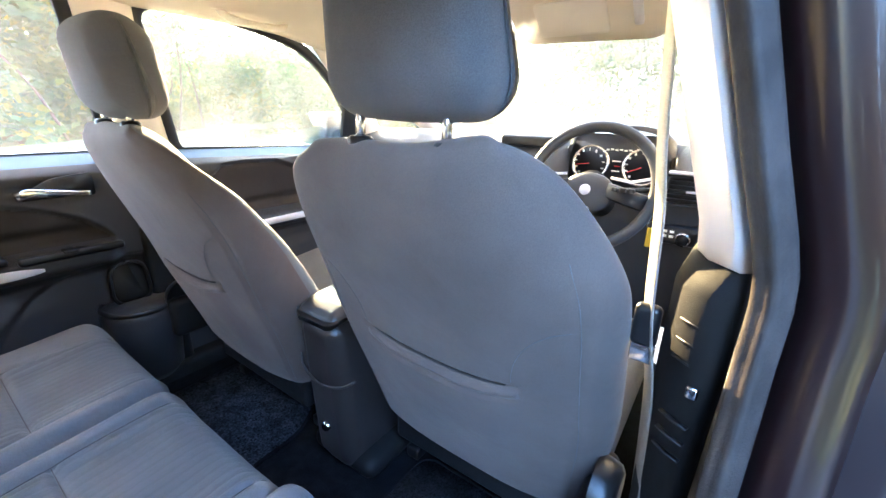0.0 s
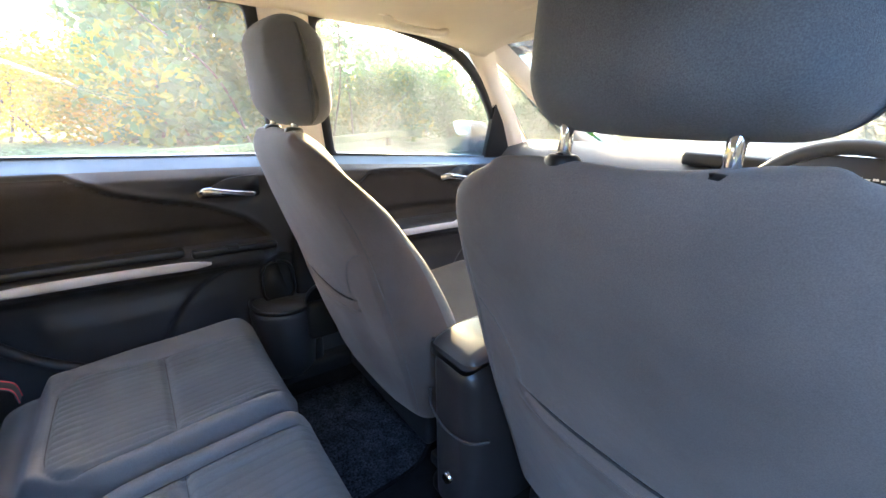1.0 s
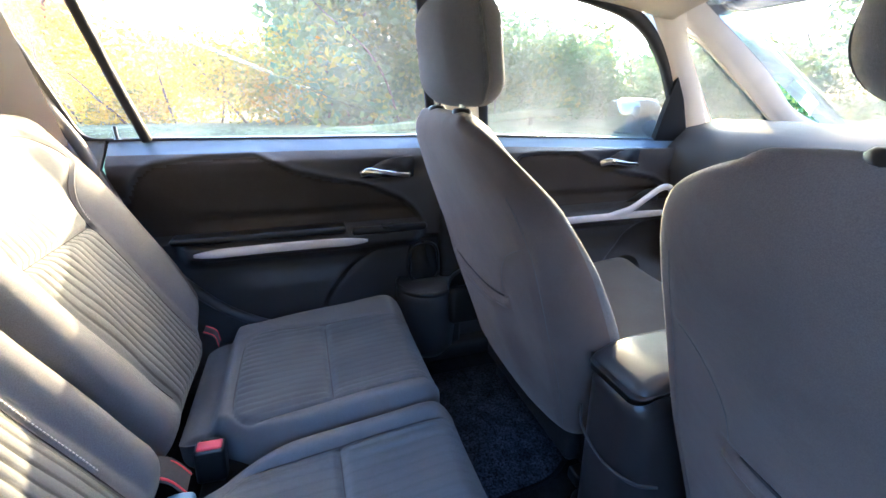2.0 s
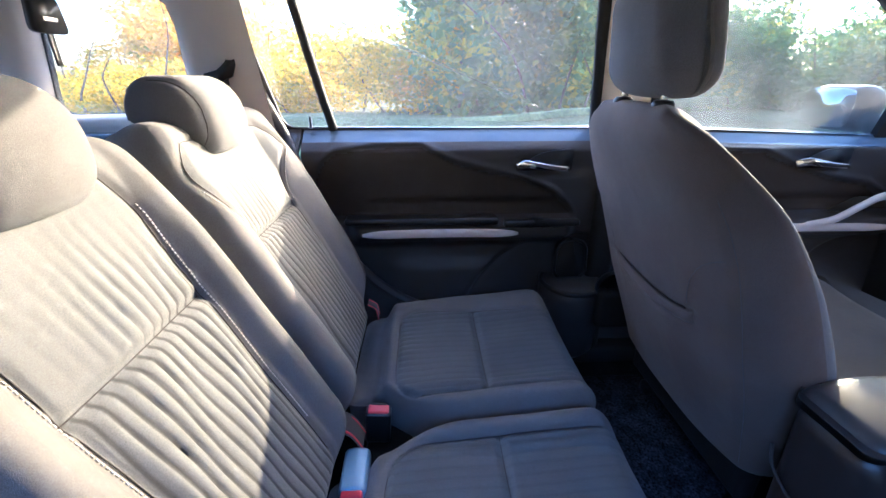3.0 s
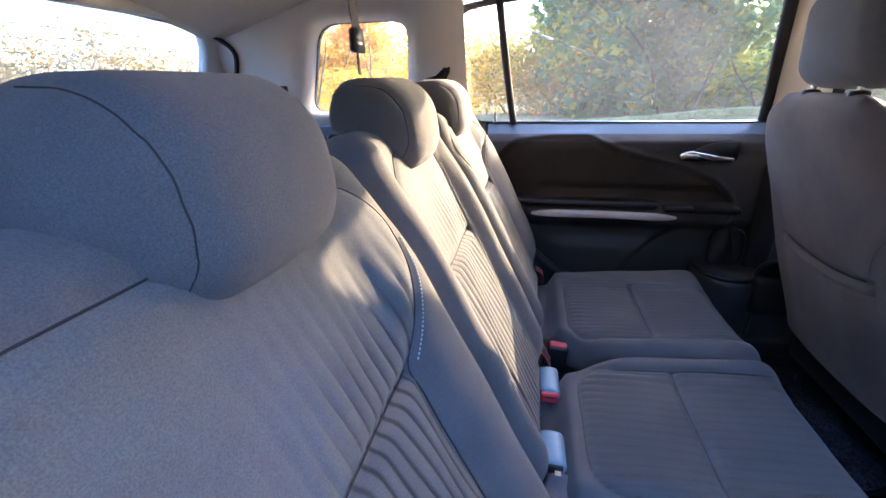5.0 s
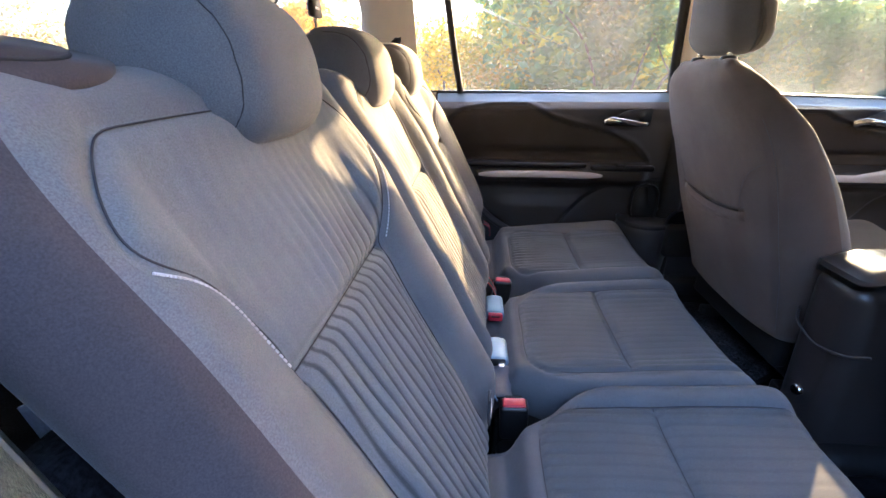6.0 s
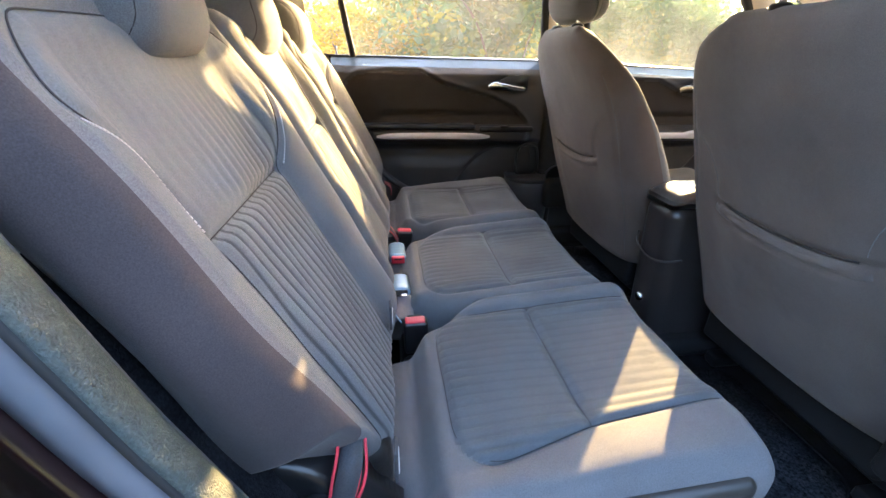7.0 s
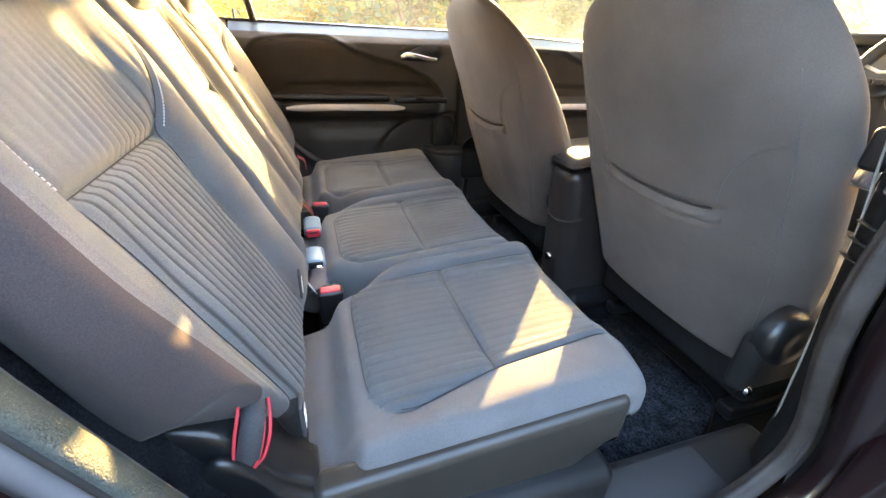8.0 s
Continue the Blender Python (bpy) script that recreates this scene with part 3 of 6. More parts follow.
def pillar(name, points, widths, s, material, label, thick=0.03, inward=0.03):
    """A moulded pillar cover along the side: a path of (y, z) and its width at each point."""
    path = spline([(y, z, w) for (y, z), w in zip(points, widths)], 6)
    V, F = [], []
    m = 7
    for i, (y, z, w) in enumerate(path):
        t = np.array(path[min(i + 1, len(path) - 1)][:2]) - np.array(path[max(i - 1, 0)][:2])
        t /= np.linalg.norm(t)
        nrm = np.array((t[1], -t[0]))
        for k in range(m):
            a = -1 + 2 * k / (m - 1)
            q = np.array((y, z)) + nrm * a * w / 2
            V.append((side_x(q[1], s) - s * (inward * (1 - abs(a) ** 3) + 0.006), q[0], q[1]))
    rows = len(path)
    F = [[i * m + k, (i + 1) * m + k, (i + 1) * m + k + 1, i * m + k + 1] for i in range(rows - 1) for k in range(m - 1)]
    V = np.array(V)
    n = len(V)
    back = V + np.array((s * thick, 0, 0))
    edge = [i * m for i in range(rows)] + [(rows - 1) * m + k for k in range(1, m)] + [i * m + m - 1 for i in range(rows - 2, -1, -1)] + list(range(m - 2, 0, -1))
    F2 = F + [[i + n for i in f[::-1]] for f in F] + [[edge[i], edge[(i + 1) % len(edge)], edge[(i + 1) % len(edge)] + n, edge[i] + n] for i in range(len(edge))]
    return solo(name, (np.concatenate([V, back]), F2), material, label, "car pillar", "structure")


for s, tag in ((-1, "left"), (1, "right")):
    pillar(f"pillar_a_{tag}", [(1.06, 1.575), (1.22, 1.494), (1.44, 1.394), (1.65, 1.297), (1.87, 1.196), (2.25, 1.08)], [0.15, 0.092, 0.086, 0.080, 0.076, 0.10], s, CREAMPLASTIC, "cream plastic windscreen pillar cover")
    pillar(f"quarter_pillar_{tag}", [(1.02, 1.56), (1.13, 1.43), (1.31, 1.265), (1.46, 1.10), (1.50, 1.05)], [0.13, 0.075, 0.085, 0.10, 0.11], s, CREAMPLASTIC, "cream plastic pillar between the front windows", inward=0.025)
    pillar(f"roof_rail_{tag}", [(1.25, 1.580), (0.9, 1.582), (0.3, 1.588), (-0.3, 1.578), (-0.8, 1.545), (-1.3, 1.51)], [0.09, 0.08, 0.085, 0.09, 0.12, 0.12], s, CREAM, "cream cloth roof edge above the windows", inward=0.05)
    q = thing(f"window_quarter_{tag}", "small triangular front quarter window", "window", (s * 0.8, 1.6, 1.1), kind="structure")
    glazed("pane", FRONT_QUARTER, s, DUSTY, q, 0.012, frame_mat=CREAMPLASTIC, lift=0.004)
    rq = thing(f"window_rear_{tag}", "fixed rear quarter window with rounded corners", "window", (s * 0.8, -0.9, 1.2), kind="structure")
    glazed("pane", REAR_QUARTER, s, GLASS, rq, 0.012, lift=-0.002)

pillar("pillar_b_left", [(0.470, 1.02), (0.458, 1.15), (0.413, 1.35), (0.372, 1.58)], [0.16, 0.15, 0.135, 0.14], -1, CREAMPLASTIC, "cream plastic door pillar cover", inward=0.014)


def quarter_wall(s):
    """The moulded rear side trim round the quarter window."""
    line = outline(REAR_QUARTER, 0.05)
    m = len(line)
    mid = np.mean(line, axis=0)
    out = []
    for p in line:
        d = (p - mid) / np.linalg.norm(p - mid)
        ty = (-0.515 - mid[0]) / d[0] if d[0] > 0 else (-1.46 - mid[0]) / d[0]
        tz = (1.53 - mid[1]) / d[1] if d[1] > 0 else (1.145 - mid[1]) / d[1]
        out.append(mid + d * min(ty, tz))
    rings = []
    for t, lift in ((0, -0.005), (0.10, 0.03), (0.3, 0.05), (0.7, 0.055), (1, 0.05)):
        rings.append([np.array((side_x(q[1], s) - s * lift, q[0], q[1])) for q in ((1 - t) * np.array(a) + t * np.array(b) for a, b in zip(line, out))])
    V = np.array([p for r in rings for p in r])
    F = [[k * m + i, k * m + (i + 1) % m, (k + 1) * m + (i + 1) % m, (k + 1) * m + i] for k in range(4) for i in range(m)]
    return V, F


wall_left = solo("wall_left", quarter_wall(-1), CREAMPLASTIC, "cream moulded plastic side trim at the rear", "wall", "structure")
wall_right = solo("wall_right", quarter_wall(1), CREAMPLASTIC, "cream moulded plastic side trim at the rear", "wall", "structure")
for s, tag in ((-1, "left"), (1, "right")):
    V, F = sheet(lambda y, z: np.stack([s * (0.715 + 0.085 * smooth01((z - 1.08) / 0.07) + 0.03 * smooth01((0.8 - z) / 0.3)) + 0 * y, y, z], -1), np.linspace(-1.45, -0.462 if s < 0 else -0.60, 20), np.linspace(0.40, 1.15, 24), 0.02, (s, 0, 0))
    solo(f"wall_lower_{tag}", (V, F), GREYPLASTIC, "dark grey plastic load area side", "wall", "structure")
for s, tag in ((-1, "left"), (1, "right")):
    pillar(f"pillar_d_{tag}", [(-1.28, 1.10), (-1.26, 1.30), (-1.20, 1.56)], [0.30, 0.30, 0.34], s, CREAMPLASTIC, "cream plastic rearmost pillar cover", inward=0.045)
    pillar(f"pillar_c_{tag}", [(-0.625, 1.12), (-0.63, 1.30), (-0.61, 1.56)], [0.19, 0.13, 0.20], s, CREAMPLASTIC, "cream plastic pillar behind the rear door", inward=0.045)
solo("pillar_b_foot", box(-0.775, -0.715, 0.375, 0.455, 0.40, 1.06, 0.02, 3), PLASTIC, "black lower door pillar cover", "car pillar", "structure")
solo("sill_left", box(-0.86, -0.70, -0.60, 1.50, 0.34, 0.455, 0.02, 3), PLASTIC, "black plastic door sill on the closed side", "sill", "structure")
# door seal line that sweeps down along the seat
seal = [(-0.755, -0.555, 1.30), (-0.765, -0.535, 1.22), (-0.765, -0.50, 1.14), (-0.718, -0.452, 1.04), (-0.700, -0.405, 0.92), (-0.695, -0.335, 0.80), (-0.69, -0.24, 0.70), (-0.685, -0.12, 0.635), (-0.68, 0.02, 0.605)]
solo("seal_left", tube(seal, 0.014, 8), GREYPLASTIC, "dark plastic door edge moulding beside the seat", "trim", "structure")

solo("wall_ledge_left", box(-0.80, -0.706, -1.44, -0.66, 1.108, 1.150, 0.006, 3), LEDGE, "satin ledge below the rear side trim, blue sky sheen in its colour", "ledge", "structure")

# tailgate with its window
tg = thing("tailgate", "closed tailgate with a wide rear window", "tailgate", (0, -1.42, 0.4), kind="structure")
tline = outline([(-0.640, 1.19, 0.07), (0.655, 1.19, 0.07), (0.665, 1.462, 0.11), (-0.650, 1.462, 0.11)], 0.08)


def tg_y(z):
    return -1.44 + 0.36 * max(0.0, z - 1.15)


tmid = np.mean(tline, axis=0)
tout = [p + (p - tmid) / np.linalg.norm(p - tmid) * 0.11 for p in tline]
part("window_trim", ring([(a, tg_y(b) + 0.03, b) for a, b in tout], [(a, tg_y(b), b) for a, b in tline], (0, -0.04, 0)), CREAMPLASTIC, tg, "cream rear window surround")
seal = [(-0.752, -1.44, 1.13), (-0.721, -1.381, 1.22), (-0.694, -1.319, 1.292), (-0.674, -1.285, 1.344), (-0.657, -1.275, 1.389), (-0.643, -1.317, 1.427), (-0.625, -1.375, 1.452), (-0.50, -1.40, 1.470), (-0.25, -1.40, 1.480)]
seal = spline(seal + [(0.015 - x, y, z) for x, y, z in seal[::-1]], 6)
part("trim_seal", sweep(seal, disc_profile(0.007, 6), up=(0, 1, 0)), RUBBER, tg, "black rubber tailgate seal")
pn = part("pane", closed(slab([(a, tg_y(b) - 0.02, b) for a, b in [p + (p - tmid) * 0.02 for p in tline]], (0, -0.004, 0))), GLASS, tg, "rear window glass", False)
pn.visible_shadow = False
for k in range(9):
    z = 1.22 + 0.027 * k
    part("heater_wire", box(-0.55, 0.56, tg_y(z) - 0.017, tg_y(z) - 0.016, z, z + 0.001, 0.0004, 1), RUBBER, tg)
part("lower_lining", box(-0.82, 0.83, -1.48, -1.42, 0.40, 1.14, 0.02, 3), GREYPLASTIC, tg, "dark grey tailgate lining")
solo("load_floor", box(-0.70, 0.71, -1.40, -0.62, 0.74, 0.78, 0.01), CARPET, "black carpeted boot floor", "floor", "structure")

# windscreen
ws = thing("windscreen", "large raked windscreen with a dusty film", "windscreen", (0, 1.6, 1.2), kind="structure")


def ws_point(u, v):
    w = 0.64 + (0.80 - 0.64) * v
    return np.stack([u * w + 0.007, 1.10 + 1.12 * v + 0.12 * (1 - u * u) * v, 1.545 - 0.425 * v - 0.02 * v * (1 - v) + 0.045 * (1 - u * u) * v], -1)


V, F = sheet(ws_point, np.linspace(-1, 1, 16), np.linspace(0, 1, 10), 0.005, (0, 0.3, 0.9))
pn = part("pane", closed((V, F)), SCREENGLASS, ws, "windscreen glass")
pn.visible_shadow = False
solo("header_trim", sweep([(-0.64, 1.075, 1.535), (0, 1.085, 1.545), (0.65, 1.075, 1.535)], bar_profile(0.06, 0.03)), CREAM, "cream trim above the windscreen", "trim", "structure")

# ---- the open side: door pillar, sill and rear jamb ----
pb = thing("pillar_b_right", "door pillar with pale upper and black lower trim", "car pillar", (0.72, 0.42, 0.5), kind="structure")


def b_section(z):
    """Cross-section of the open door pillar's trim at a height, from its front inner edge round to the door seal."""
    lean = 0.30 * max(0.0, z - 1.15)
    low = 0.20 * max(0.0, 1.02 - z)
    pts = [(0.735, 0.575), (0.690, 0.545), (0.662, 0.490), (0.660, 0.445), (0.672, 0.412), (0.692, 0.393), (0.712, 0.386), (0.722, 0.394), (0.727, 0.42)]
    yy = -0.12 * max(0.0, z - 1.15) + (-0.21 * (0.62 - z) if z < 0.62 else 0.0)
    inner = 0.016 * float(smooth01((z - 1.12) / 0.05)) + 0.003
    return [(x - lean + (inner if x < 0.70 else 0.0), y + yy + low, z) for x, y in pts]


def b_loft(z0, z1, n, grow=0.0):
    zs = np.linspace(z0, z1, n)
    rings = [b_section(z) for z in zs]
    m = len(rings[0])
    V = np.array([p for r in rings for p in r])
    c = np.array((0.75, 0.50, 0))
    if grow:
        d = (V - c) * np.array((1, 1, 0))
        V = V + d / np.linalg.norm(d, axis=1, keepdims=True) * grow
    F = [[i * m + k, i * m + (k + 1) % m, (i + 1) * m + (k + 1) % m, (i + 1) * m + k] for i in range(n - 1) for k in range(m)]
    return V, F + [list(range(m))[::-1], [(n - 1) * m + k for k in range(m)]]


part("upper_trim", b_loft(1.150, 1.58, 14), GREYTRIM, pb, "pale grey upper pillar cover")
part("lower_trim", b_loft(0.48, 1.149, 22, 0.004), PILLARPLASTIC, pb, "black lower pillar cover")
for k in range(6):
    z = 1.085 - 0.022 * k - (0.05 if k > 2 else 0)
    p = [np.array((0.676, 0.4065, z)), np.array((0.690, 0.3945, z)), np.array((0.704, 0.3885, z))]
    part("vent_slat", sweep(p, bar_profile(0.006, 0.0022)), SATIN, pb, "pillar air vent slat")
part("vent_knob", box(0.694, 0.706, 0.376, 0.386, 1.012, 1.026, 0.003), CHROME, pb, "small chrome vent wheel")
pth = [np.array((0.738 - 0.30 * max(0.0, z - 1.15), y, z)) for y, z in ((0.318, 1.56), (0.335, 1.46), (0.352, 1.36), (0.362, 1.26), (0.370, 1.16), (0.366, 1.08), (0.352, 1.00), (0.344, 0.93), (0.358, 0.84), (0.392, 0.75), (0.428, 0.66), (0.432, 0.60), (0.405, 0.555))]
pth += [np.array((0.740, 0.35, 0.520)), np.array((0.745, 0.25, 0.505)), np.array((0.755, 0.12, 0.50)), np.array((0.77, -0.10, 0.50)), np.array((0.79, -0.22, 0.52)), np.array((0.80, -0.31, 0.60)), np.array((0.803, -0.37, 0.72)), np.array((0.806, -0.42, 0.86)), np.array((0.808, -0.47, 1.02)), np.array((0.80, -0.53, 1.20)), np.array((0.76, -0.585, 1.38)), np.array((0.71, -0.55, 1.52))]
seal_right = solo("seal_right", sweep(spline(pth, 3), [(0.017 * math.cos(v) * (1 + 0.10 * math.cos(5 * v)), 0.0145 * math.sin(v) * (1 + 0.10 * math.cos(5 * v))) for v in np.linspace(0, 2 * math.pi, 31)[:-1]], up=(1, 0, 0)), SEAL, "worn rubber seal round the open door", "door seal", "structure")
jp = [p + np.array((0.046, 0.028 if i < 15 else 0.0, -0.02 if 11 < i < 19 else 0)) for i, p in enumerate(pth)]
jp = [p + np.array((0, -0.03 if i > 17 else 0, 0)) for i, p in enumerate(jp)]
solo("door_jamb", sweep(spline(jp, 3), bar_profile(0.075, 0.06, 0.35), up=(1, 0, 0)), MAROON, "dark maroon painted door opening", "car body", "structure")
solo("sill", box(0.612, 0.765, -0.40, 0.56, 0.36, 0.490, 0.02, 4), SILLPLASTIC, "black satin plastic door sill tread", "sill", "structure")
solo("sill_plate", box(0.632, 0.722, -0.02, 0.385, 0.489, 0.496, 0.004, 2), GREYPLASTIC, "grey plastic sill plate", "sill", "structure")


JAMB = [(0.50, -0.20), (0.60, -0.245), (0.72, -0.308), (0.82, -0.352), (0.96, -0.408), (1.139, -0.466), (1.24, -0.515), (1.34, -0.57), (1.48, -0.60)]


def jamb(section, n=40, top=1.48):
    """A strip along the rear edge of the door opening, with a cross-section of (x, back) pairs."""
    zs = np.linspace(0.50, top, n)
    ye = np.interp(zs, [q[0] for q in JAMB], [q[1] for q in JAMB])
    m = len(section)
    V = np.array([(x - 0.26 * max(0.0, z - 1.2), y - d, z) for z, y in zip(zs, ye) for x, d in section])
    F = [[i * m + k, i * m + (k + 1) % m, (i + 1) * m + (k + 1) % m, (i + 1) * m + k] for i in range(n - 1) for k in range(m)]
    return V, F + [list(range(m))[::-1], [(n - 1) * m + k for k in range(m)]]


solo("arch_trim", jamb([(0.700, 0.030), (0.711, 0.012), (0.717, 0.006), (0.725, 0.003), (0.739, 0.001), (0.745, 0.004), (0.745, 0.012), (0.700, 0.035)]), GRAINED, "green grey grained plastic wheel arch trim", "trim", "structure")
# black sheet added so that the gap beside the seat stays dark
solo("dark_gap_sheet", jamb([(0.50, 0.045), (0.714, 0.045), (0.716, 0.07), (0.50, 0.07)], top=1.05), CARPET, "added black sheet that darkens the gap behind the seat edge", "trim", "structure")
solo("jamb_seal", jamb([(0.7320, 0.0075), (0.7450, 0.0062), (0.7490, 0.0085), (0.7450, 0.0112), (0.7320, 0.0110)]), RUBBER, "black rubber edge seal of the door opening", "door seal", "structure")
solo("jamb_flange", jamb([(0.7100, 0.0115), (0.7420, 0.0115), (0.7480, 0.0160), (0.7510, 0.0260), (0.7510, 0.0350), (0.7100, 0.0360)]), FLANGE, "blue grey satin flange of the door opening", "car body", "structure")
solo("jamb_paint", jamb([(0.7100, 0.0365), (0.7510, 0.0365), (0.7580, 0.0390), (0.7590, 0.0440), (0.7510, 0.0520), (0.7550, 0.0980), (0.7950, 0.1330), (0.8700, 0.1380), (0.8700, 0.2480), (0.7100, 0.2480)]), MAROON, "dark maroon painted rear door jamb", "car body", "structure")
# outer body round the opening, to close the view
solo("rear_wing", box(0.80, 0.88, -1.5, -0.60, 0.3, 1.13, 0.03, 3), MAROON, "dark maroon painted rear wing", "car body", "structure")
solo("rocker", box(0.78, 0.88, -0.6, 1.5, 0.26, 0.46, 0.03, 3), MAROON, "dark maroon painted rocker panel", "car body", "structure")
solo("bonnet", sheet(lambda x, y: np.stack([x, y, 1.13 - 0.10 * (y - 2.1) - 0.06 * np.abs(x / 0.8) ** 3], -1), np.linspace(-0.82, 0.84, 16), np.linspace(2.1, 3.1, 10), 0.02, (0, 0, -1)), MAROON, "dark maroon painted bonnet", "car body", "structure")


# ---- seats ----
def rear_back(xc, w, ic, hw_low, hw_up, m, bo, bi):
    """A rear seat back: vertices, faces and the mask of its ribbed middle. m: +1 where the outer side is +x."""
    T, H, A = (0.170 if xc > 0.1 else 0.125), 0.60, math.atan(0.5)
    V, F = pad(w, T, H, 0.05, steps=(0.0027, 0.015 if xc > 0.1 else 0.03, 0.0045), k=5)
    a, n, s = V[:, 0].copy(), V[:, 1].copy(), V[:, 2] + H / 2
    s = s + (0.095 if abs(xc) > 0.1 else 0.0) * smooth01((a * m / (w / 2) - 0.48) / 0.46) * (1 - np.clip(s / 0.34, 0, 1)) ** 1.5 + (0.07 if xc > 0.1 else 0.0) * smooth01((a * m / (w / 2) - 0.68) / 0.3) * (1 - np.clip(s / 0.34, 0, 1)) ** 1.5
    front = smooth01((n + 0.0625 - T / 2) / 0.0625)
    # shoulders draw in towards the top
    g = 1 - np.where(a * m > 0, 0.07, 0.14) * smooth01((s - 0.46) / 0.16) ** 2
    a2 = a * g * (1 - np.where(a * m > 0, 0.25 if abs(xc) > 0.1 else 0.0, 0.0) * smooth01((0.36 - s) / 0.34) ** 1.3)
    if xc > 0.1:
        # the outer side rolls inwards behind its front edge and leaves a dark gap to the body
        a2 = a2 - m * (0.020 + 0.165 * smooth01((s - 0.16) / 0.22)) * smooth01(((T / 2 - n) / T - 0.12) / 0.88) * smooth01((a * m / (w / 2) - 0.45) / 0.45)
    grid = np.linspace(-0.01, 0.62, 316)
    u = np.clip((grid - 0.36) / 0.118, 0, 0.985)
    wide = hw_low + (hw_up - hw_low) * (1 - np.sqrt(1 - u ** 2)) / (1 - math.sqrt(1 - 0.985 ** 2))
    wide = np.where(grid < 0.36, hw_low * (0.93 + 0.07 * smooth01(grid / 0.36)), wide) * (1 - 0.22 * np.clip((grid - 0.48) / 0.065, 0, 1) ** 2)
    wide = np.convolve(np.pad(wide, 4, mode="edge"), np.ones(9) / 9, "valid")
    inward = wide
    if abs(xc) > 0.1:
        # towards the middle of the car the panel opens out in a long even curve
        inward = hw_low + (0.192 - hw_low) * np.sin(math.pi / 2 * np.clip((grid - 0.36) / 0.15, 0, 1)) + 0.008
        inward = np.where(grid < 0.36, hw_low * (0.93 + 0.07 * smooth01(grid / 0.36)) + 0.008, inward) * (1 - 0.22 * np.clip((grid - 0.49) / 0.06, 0, 1) ** 2)
        inward = np.convolve(np.pad(inward, 4, mode="edge"), np.ones(9) / 9, "valid")
    inner_side = (a2 - ic) * m < 0
    hw = np.where(inner_side, np.interp(s, grid, inward), np.interp(s, grid, wide))
    slope = np.where(inner_side, np.interp(s, grid, np.gradient(inward, grid)), np.interp(s, grid, np.gradient(wide, grid)))
    d = (hw - np.abs(a2 - ic)) / np.sqrt(1 + slope ** 2)
    top = 0.548 - s
    inside = (d > 0) & (top > 0) & (s > 0.03)
    edge = np.minimum(d, top)
    out = np.where(a2 * m > 0, bo, bi)
    flank = hw_low + 0.012 - np.abs(a2 - ic)
    side = np.clip(-flank / (w / 2 - hw_low - 0.012), 0, 1)
    lift = out * np.sin(np.pi * np.clip(side, 0, 1) * 0.85) * smooth01(s / 0.08) * (1 - 0.55 * smooth01((s - 0.42) / 0.14))
    lift = lift - 0.008 * smooth01((flank + 0.03) / 0.06) * smooth01(top / 0.05)
    lift = lift + 0.006 * np.sin(np.pi * np.clip(s / 0.36, 0, 1)) * (s < 0.36) * smooth01(d / 0.03)
    welt = a * m - (w / 2 - 0.042)
    lift = lift - 0.0022 * bell(welt, 0.004) * (abs(xc) > 0.1)
    fade = np.where(s > 0.36, 0.14 + 1.05 * smooth01((0.10 - m * (a2 - ic)) / 0.14) * smooth01((0.50 - s) / 0.10), 1.0)
    ribs = np.where(s < 0.36, 0.0054, 0.0046) * np.abs(np.sin(np.pi * ((a2 - ic) / 0.0170 + 0.10 * np.sin(15 * s + 3 + 9 * xc) + 0.07 * np.sin(41 * s + 60 * a2)))) ** 0.45 * (0.8 + 0.2 * np.sin(53 * a2 + 19 * s)) * smooth01(d / 0.022) * smooth01(top / 0.02) * (1 - bell(s - 0.36, 0.014)) * fade
    lift = lift + ribs * inside - np.where(s > 0.36, 0.0045, 0.0036) * bell(edge, 0.0062) * (s > 0.02) - 0.009 * bell(s - 0.36, 0.007) * (d > -0.004)
    # loose cloth
    wave = 0.0015 * np.sin(37 * a2 + 11 * s) * np.sin(23 * s + 2 + xc * 40)
    n2 = n - T / 2 + front * (lift + wave)
    P = np.stack([xc + a2, -0.25 - s * math.sin(A) + n2 * math.cos(A), 0.70 + s * math.cos(A) + n2 * math.sin(A)], -1)
    face_d = np.array([[d[f].mean(), top[f].mean(), s[f].mean(), front[f].mean(), welt[f].mean() if abs(xc) > 0.1 else -1.0] for f in F])
    reach = lambda q, side=1: np.interp(q, grid, wide if side > 0 else inward)
    return P, F, (face_d[:, 0] > 0) & (face_d[:, 1] > 0) & (face_d[:, 3] > 0.5), face_d[:, 2], np.stack([a2, s, front], -1), face_d[:, 4] > 0, reach


